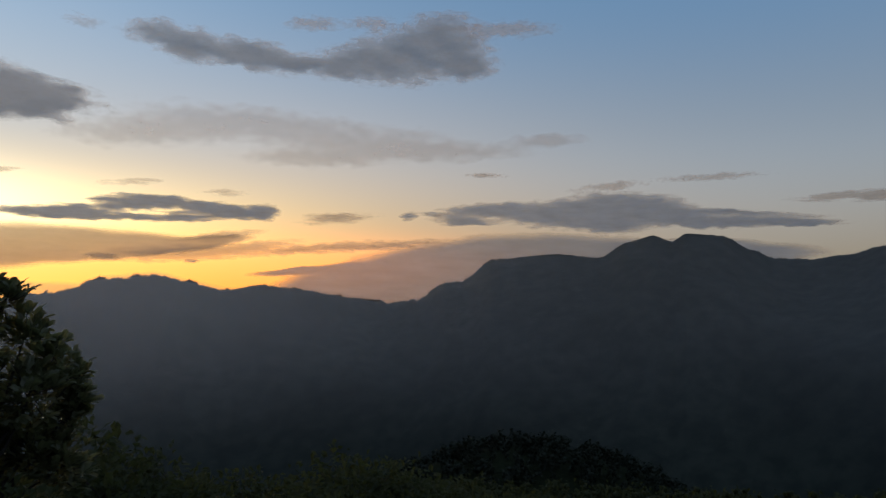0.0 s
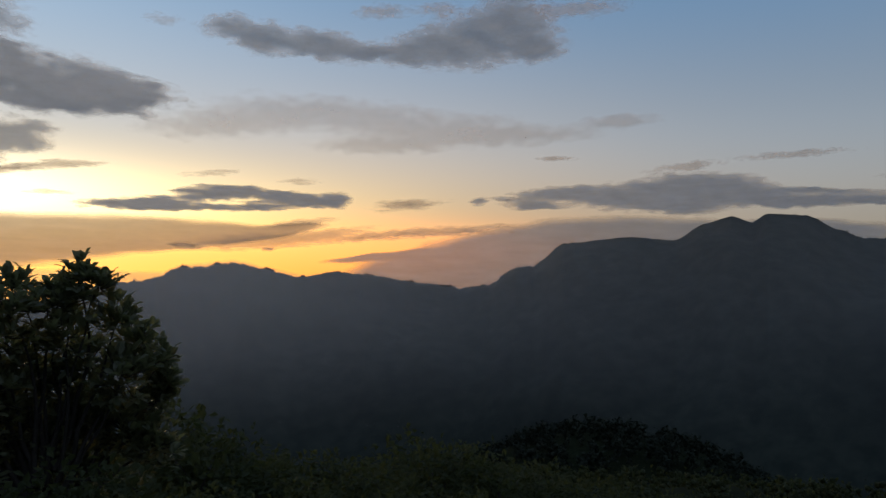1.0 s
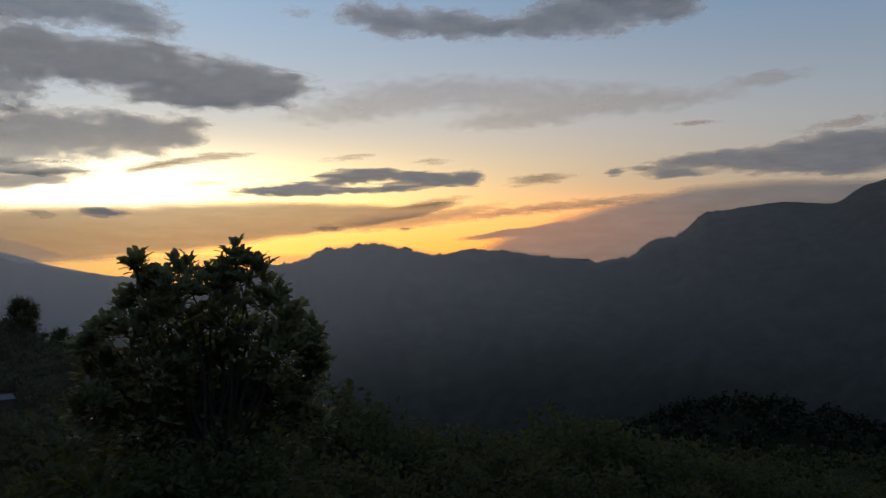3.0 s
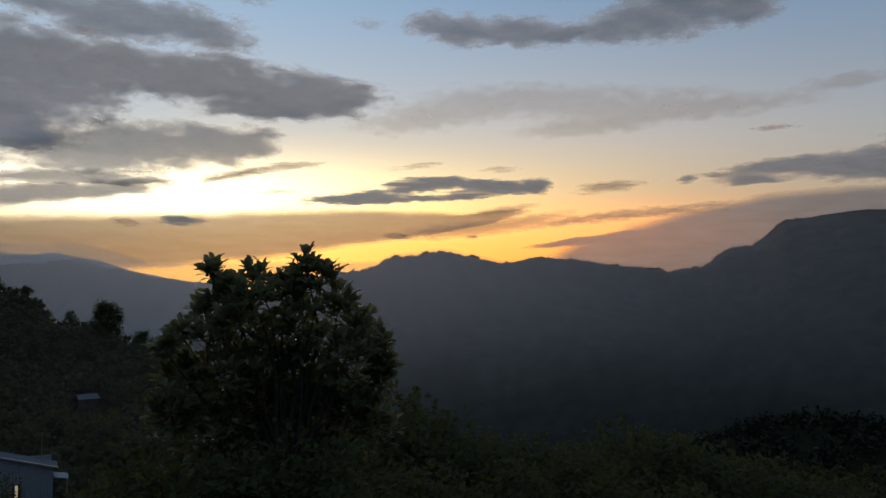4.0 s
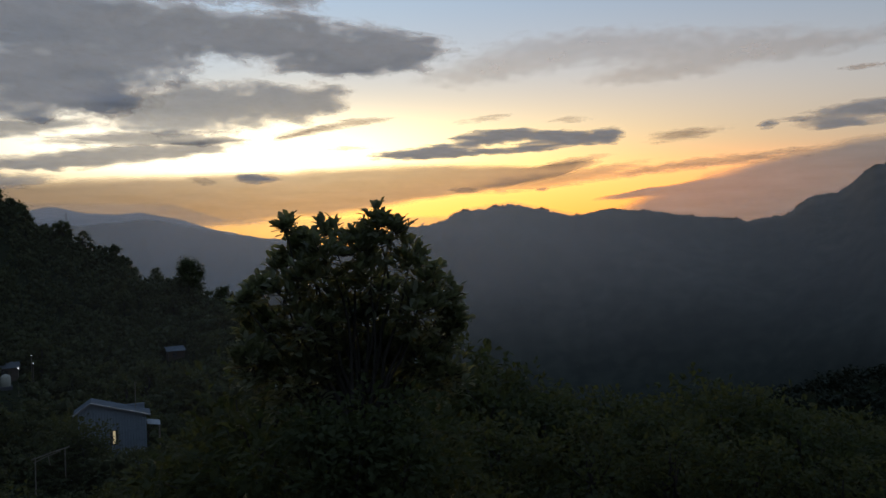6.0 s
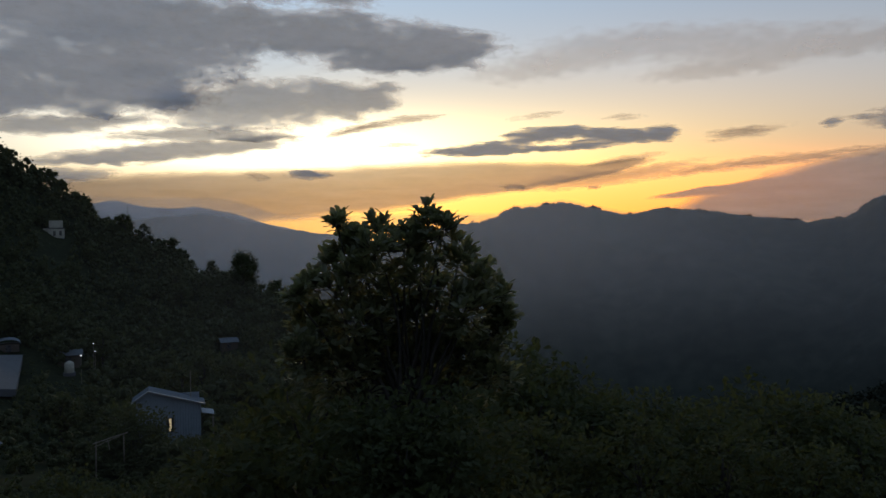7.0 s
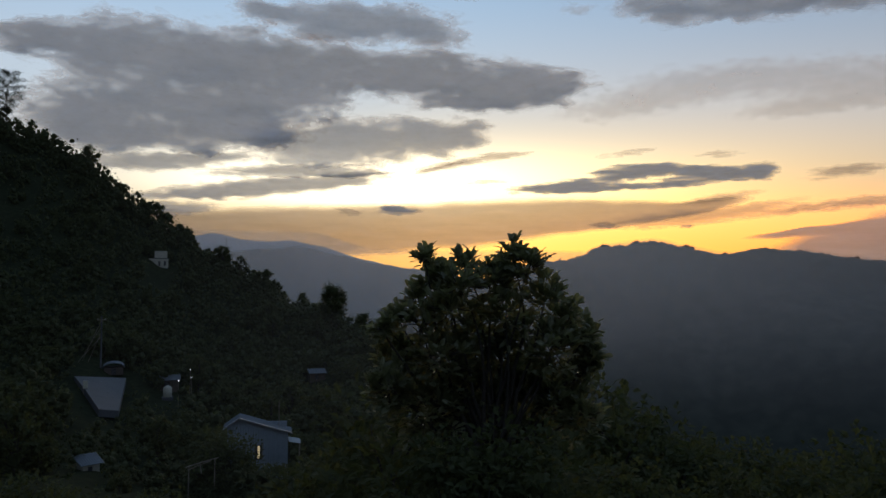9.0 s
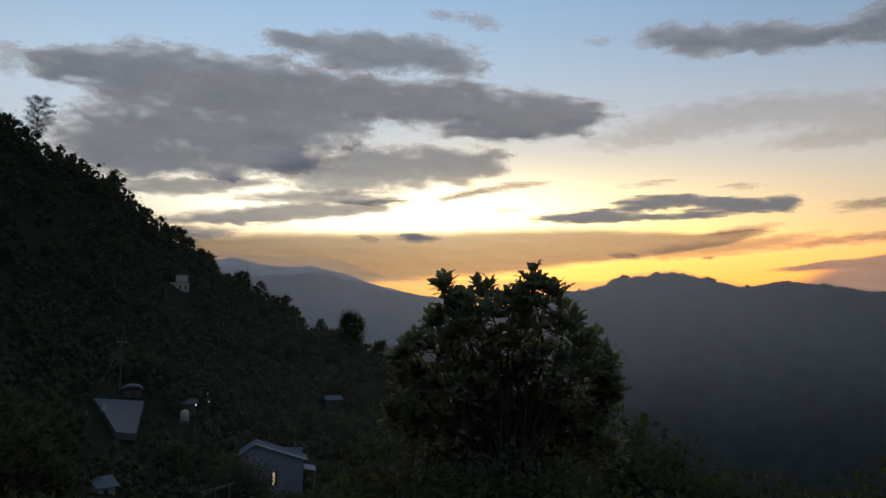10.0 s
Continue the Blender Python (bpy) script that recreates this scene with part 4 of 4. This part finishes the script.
def tin_house():
    r = 95.0
    t = tagged(empty("tin_house", facing(-26.6, r, 0.2)), "blue-grey corrugated tin house with a lit window on the slope", "house")
    base = t.matrix_world.translation.z
    apex = at(-28.6, -11.5, r).z - base
    eave, left = at(-25.0, -12.6, r).z - base, at(-29.5, -12.1, r).z - base
    x0, xa, x1 = -4.7, -3.3, 2.75
    deep = 2.6
    corrugated("front_wall", (x0, 0, 0), (x1, 0, 0), (x1, 0, eave), (x0, 0, left), TIN_WALL, t, wave=0.3)
    corrugated("gable", (x0, 0.0, left), (x1, 0.0, eave), (xa + 0.05, 0.0, apex), (xa - 0.05, 0.0, apex), TIN_WALL, t, wave=0.5, high=0.03)
    box("side_wall", (x1 - 0.1, 0.1, 0), (x1, deep, eave), TIN_WALL, t)
    box("side_wall", (x0, 0.1, 0), (x0 + 0.1, deep, left), TIN_WALL, t)
    box("back_wall", (x0 + 0.1, deep - 0.1, 0), (x1 - 0.1, deep, left), TIN_WALL, t)
    drop = (eave - apex) / (x1 - xa)
    corrugated("roof_sheet", (xa, -0.4, apex + 0.06), (xa, deep + 0.3, apex + 0.06), (x1 + 0.5, deep + 0.3, eave + 0.06 + drop * 0.5), (x1 + 0.5, -0.4, eave + 0.06 + drop * 0.5), TIN, t)
    corrugated("roof_sheet", (x0 - 0.5, -0.4, left - 0.2), (x0 - 0.5, deep + 0.3, left - 0.2), (xa, deep + 0.3, apex + 0.06), (xa, -0.4, apex + 0.06), TIN, t)
    for name, p, q in (("barge_board", (xa, -0.46, apex + 0.06), (x1 + 0.5, -0.46, eave + 0.06 + drop * 0.5)), ("barge_board", (x0 - 0.5, -0.46, left - 0.2), (xa, -0.46, apex + 0.06))):
        v, f = [], []
        tube(v, f, [Vector(p), Vector(p).lerp(Vector(q), 0.5), Vector(q)], [0.11, 0.11, 0.11], 4)
        finish(name, v, f, TIN_EDGE, t, "pale metal edge strip")
    tall = box("window", (-1.25, -0.09, 3.3), (-0.45, -0.03, 5.1), DARK, t, "tall dark window")
    box("lit_gap", (-0.98, -0.13, 3.45), (-0.7, -0.1, 5.0), WARM, tall, "warm strip of room light")
    box("frame", (-1.35, -0.12, 3.2), (-1.25, -0.02, 5.2), TIMBER, tall)
    box("frame", (-0.45, -0.12, 3.2), (-0.35, -0.02, 5.2), TIMBER, tall)
    window = box("window", (0.9, -0.08, 1.3), (2.0, -0.03, 2.2), DARK, t, "small unlit window")
    box("sill", (0.8, -0.2, 1.22), (2.1, -0.02, 1.3), TIMBER, window)
    corrugated("awning", (x1 + 0.1, -0.3, eave - 1.2), (x1 + 0.1, 2.4, eave - 1.2), (x1 + 1.6, 2.4, eave - 1.5), (x1 + 1.6, -0.3, eave - 1.5), TIN_EDGE, t, "pale lean-to awning")
    box("post", (x1 + 1.45, -0.2, -0.6), (x1 + 1.55, -0.1, eave - 1.52), TIMBER, t)
    box("post", (x1 + 1.45, 2.2, -0.6), (x1 + 1.55, 2.3, eave - 1.52), TIMBER, t)
    v, f = [], []
    tube(v, f, [Vector((1.6, 1.5, eave - 0.4)), Vector((1.62, 1.5, apex + 0.8)), Vector((1.6, 1.5, apex + 1.9))], [0.05, 0.04, 0.03], 6)
    finish("aerial", v, f, TIMBER, t, "thin roof mast")


tin_house()


def hill_house():
    r = 318.0
    t = tagged(empty("hill_house", facing(-34.3, r)), "white plastered two-storey house with blue lower floor in the trees", "house")
    base = t.matrix_world.translation.z

    def z(el):
        return at(-34.3, el, r).z - base

    k = r * math.pi / 180
    xl, xr = -0.5 * k, 0.48 * k
    box("blue_floor", (xl + 0.3, 0, -3), (xr - 0.2, 6, z(-0.34)), BLUE_PAINT, t, "blue painted lower floor")
    box("upper_floor", (xl, -0.3, z(-0.33)), (xr, 6, z(0.34)), PLASTER, t)
    box("slab", (xl - 0.2, -0.5, z(0.345)), (xr + 0.2, 6.2, z(0.39)), CONCRETE, t)
    box("roof_room", (xl + 0.1, 0.4, z(0.40)), (xr - 0.5, 5, z(0.86)), PLASTER, t)
    annex = box("annex", (-0.86 * k, 0.6, z(-0.6)), (xl - 0.02, 5, z(0.36)), PLASTER, t, "cream side wing")
    box("annex_window", (-0.78 * k, 0.5, z(-0.12)), (-0.62 * k, 0.58, z(0.1)), DARK, annex)
    for x in (-0.22, 0.16):
        win = box("window", (x * k, -0.36, z(-0.14)), ((x + 0.15) * k, -0.31, z(0.17)), DARK, t, "dark window")
        box("sill", ((x - 0.03) * k, -0.5, z(-0.18)), ((x + 0.18) * k, -0.31, z(-0.15)), CONCRETE, win)
        box("window_frame", ((x + 0.07) * k, -0.4, z(-0.14)), ((x + 0.085) * k, -0.37, z(0.17)), TIMBER, win)
    box("parapet", (xl + 0.1, 0.4, z(0.865)), (xr - 0.5, 0.6, z(0.91)), PLASTER, t)


hill_house()


# concrete lane climbing the hillside, a slab with a real edge
def lane():
    verts, faces, n = [], [], 16
    for k in range(n + 1):
        u = k / n
        for a, r in ((-38.27 - 1.6 * u, 147 + 27 * u), (-36.97 + 0.45 * u, 150 + 32 * u)):
            p = spot(a, r)
            verts += [p + Vector((0, 0, 0.75)), p - Vector((0, 0, 0.6))]
    for k in range(n):
        i = 4 * k
        faces += [(i, i + 2, i + 6, i + 4), (i, i + 4, i + 5, i + 1), (i + 2, i + 3, i + 7, i + 6)]
    faces += [(0, 1, 3, 2), (4 * n, 4 * n + 2, 4 * n + 3, 4 * n + 1)]
    tagged(finish("road", verts, faces, CONCRETE), "pale concrete lane climbing the dark hillside", "road", kind="structure")


lane()


def lane_board():
    t = tagged(empty("notice_board", facing(-39.15, 163, 0.3)), "small white upright board at the edge of the lane", "sign")
    box("board", (-0.45, -0.04, 1.0), (0.45, 0.04, 2.6), PLASTER, t)
    for x in (-0.35, 0.35):
        box("post", (x - 0.05, 0.045, -0.6), (x + 0.05, 0.145, 2.5), TIMBER, t)


lane_board()


def pole():
    r = 188.0
    t = tagged(empty("utility_pole", facing(-38.2, r, 0.3)), "tall pale utility pole with stay wires beside the lane", "pole")
    h = at(-38.3, -3.8, r).z - t.matrix_world.translation.z
    v, f = [], []
    tube(v, f, [Vector((0, 0, 0)), Vector((0.02, 0, h * 0.5)), Vector((0, 0, h))], [0.2, 0.17, 0.13], 8)
    finish("mast", v, f, CONCRETE, t)
    box("crossarm", (-1.0, -0.1, h - 1.0), (1.0, 0.1, h - 0.8), TIMBER, t)
    for x, y, s in ((-5.0, 1, 0.93), (-6.2, -1, 0.8), (-3.6, 2, 0.7), (-7.0, 0, 0.62)):
        v, f = [], []
        foot = Vector((x, y, -0.6))
        tube(v, f, [Vector((0, 0, h * s)), Vector((0, 0, h * s)).lerp(foot, 0.5), foot], [0.06, 0.05, 0.05], 5)
        finish("stay", v, f, TIMBER, t)
    for x in (-0.8, 0.8):
        box("insulator", (x - 0.08, -0.08, h - 0.79), (x + 0.08, 0.08, h - 0.55), PLASTER, t)


pole()


def arched_hut():
    t = tagged(empty("hut", facing(-37.35, 187, 0.3)), "small dark hut with a pale rounded tin roof beside the lane", "hut")
    box("wall", (-2.1, 0, 0), (2.1, 4, 1.7), RUST, t)
    verts, faces = [], []
    for k in range(11):
        a = math.pi * k / 10
        for y in (-0.4, 4.3):
            for rad in (1.0, 0.96):
                verts.append((-2.4 * math.cos(a) * rad, y, 1.65 + 1.2 * math.sin(a) * rad))
    for k in range(10):
        i = 4 * k
        faces += [(i, i + 4, i + 6, i + 2), (i + 1, i + 3, i + 7, i + 5), (i, i + 1, i + 5, i + 4), (i + 2, i + 6, i + 7, i + 3)]
    finish("roof", verts, faces, TIN, t, "pale rounded tin roof")
    box("door", (-0.5, -0.07, 0.05), (0.5, -0.02, 1.6), DARK, t)


arched_hut()


def shed(name, label, az, r, wide, deep, high, mat, roof, turn=0.0, lift=0.0):
    t = tagged(empty(name, facing(az, r, 0.3 - lift, turn)), label, "shed")
    box("wall", (-wide / 2, 0, -lift - 1), (wide / 2, deep, high), mat, t)
    corrugated("roof_sheet", (-wide / 2 - 0.4, -0.5, high), (wide / 2 + 0.4, -0.5, high), (wide / 2 + 0.4, deep + 0.4, high + 0.7), (-wide / 2 - 0.4, deep + 0.4, high + 0.7), roof, t)
    box("door", (-wide * 0.2, -0.07, 0.1), (wide * 0.05, -0.02, min(2.0, high - 0.3)), DARK, t)
    return t


shed("shed", "low dark shed with a pale tin roof edge", -33.65, 184, 4.6, 4, 2.4, RUST, TIN)
shed("shed", "small tin-roofed hut deep in the trees", -22.75, 206, 4.2, 4, 1.8, RUST, TIN, 8)
shed("shed", "pale plastered outhouse half hidden by bushes", -38.65, 95, 1.9, 2, 1.7, PLASTER, TIN, 20)


def tank():
    t = tagged(empty("water_tank", facing(-33.7, 177, 0.2)), "pale rounded water tank standing below the shed", "tank")
    verts, faces, ring = [], [], 14
    prof = ((0.9, 0.0), (0.95, 0.1), (0.95, 0.9), (0.98, 1.0), (0.95, 1.1), (0.95, 1.9), (0.8, 2.2), (0.4, 2.4), (0.3, 2.5), (0.01, 2.52))
    for rad, z in prof:
        for k in range(ring):
            a = 2 * math.pi * k / ring
            verts.append((rad * math.cos(a), rad * math.sin(a), z))
    for i in range(len(prof) - 1):
        for k in range(ring):
            faces.append((i * ring + k, i * ring + (k + 1) % ring, (i + 1) * ring + (k + 1) % ring, (i + 1) * ring + k))
    finish("body", verts, faces, PLASTER, t, smooth=True)
    box("plinth", (-1.2, -1.2, -1.0), (1.2, 1.2, 0.0), CONCRETE, t)


tank()


def pole_frame():
    t = tagged(empty("bamboo_frame", facing(-31.0, 80, 0.2)), "pale bamboo frame with a slanting crossbar among bushes", "frame")
    h = at(-31.0, -14.5, 80).z - t.matrix_world.translation.z
    for name, p, q, rad in (("post", (-1.6, 0, -0.5), (-1.55, 0, h - 0.2), 0.06), ("post", (1.0, 0.4, -0.5), (1.0, 0.4, h + 0.3), 0.06),
                            ("crossbar", (-1.9, -0.1, h - 0.35), (1.4, 0.3, h + 0.35), 0.07), ("crossbar", (-1.7, -0.1, h - 0.65), (0.6, 0.3, h + 0.05), 0.05),
                            ("brace", (-0.5, 0.1, h - 0.1), (-0.3, 0.2, h - 1.2), 0.04)):
        v, f = [], []
        tube(v, f, [Vector(p), Vector(p).lerp(Vector(q), 0.5) + Vector((0, 0, 0.04)), Vector(q)], [rad] * 3, 6)
        finish(name, v, f, TIMBER, t)


pole_frame()


def street_bulb(az, el, r, size):
    ground_place = spot(az, r, 0.2)
    t = tagged(empty("yard_lamp", Matrix.Translation(ground_place)), "small lit yard lamp on a thin post", "lamp", "yard lamps")
    h = at(az, el, r).z - ground_place.z
    v, f = [], []
    tube(v, f, [Vector((0, 0, -0.3)), Vector((0, 0, h * 0.5)), Vector((0, 0, h))], [0.06, 0.05, 0.04], 6)
    finish("post", v, f, TIMBER, t)
    bm = bmesh.new()
    bmesh.ops.create_icosphere(bm, subdivisions=1, radius=size)
    for p in bm.verts:
        p.co += Vector((0, 0, h + size * 0.8))
    part("bulb", bm, BULB, t, "lit bulb")


for az, el, r, size in ((-32.95, -8.65, 168, 0.2), (-32.05, -8.4, 170, 0.12), (-32.15, -7.85, 180, 0.12), (-30.4, -16.0, 84, 0.07)):
    street_bulb(az, el, r, size)


def mast():
    r = 352.0
    t = tagged(empty("radio_mast", facing(-29.75, r, 0.3)), "thin lattice radio mast rising behind the crest trees", "mast")
    h = at(-29.75, 1.95, r).z - t.matrix_world.translation.z
    for sx in (-1, 1):
        for sy in (-1, 1):
            v, f = [], []
            tube(v, f, [Vector((sx * 0.7, sy * 0.7, 0)), Vector((sx * 0.4, sy * 0.4, h * 0.5)), Vector((sx * 0.1, sy * 0.1, h))], [0.07, 0.06, 0.05], 5)
            finish("leg", v, f, RUST, t)
    for k in range(7):
        z0, z1 = h * k / 7, h * (k + 1) / 7
        w0, w1 = 0.7 - 0.6 * k / 7, 0.7 - 0.6 * (k + 1) / 7
        for y in (-1, 1):
            v, f = [], []
            tube(v, f, [Vector((-w0, y * w0, z0)), Vector((0, y * (w0 + w1) / 2, (z0 + z1) / 2)), Vector((w1, y * w1, z1))], [0.04] * 3, 4)
            finish("brace", v, f, RUST, t)


mast()
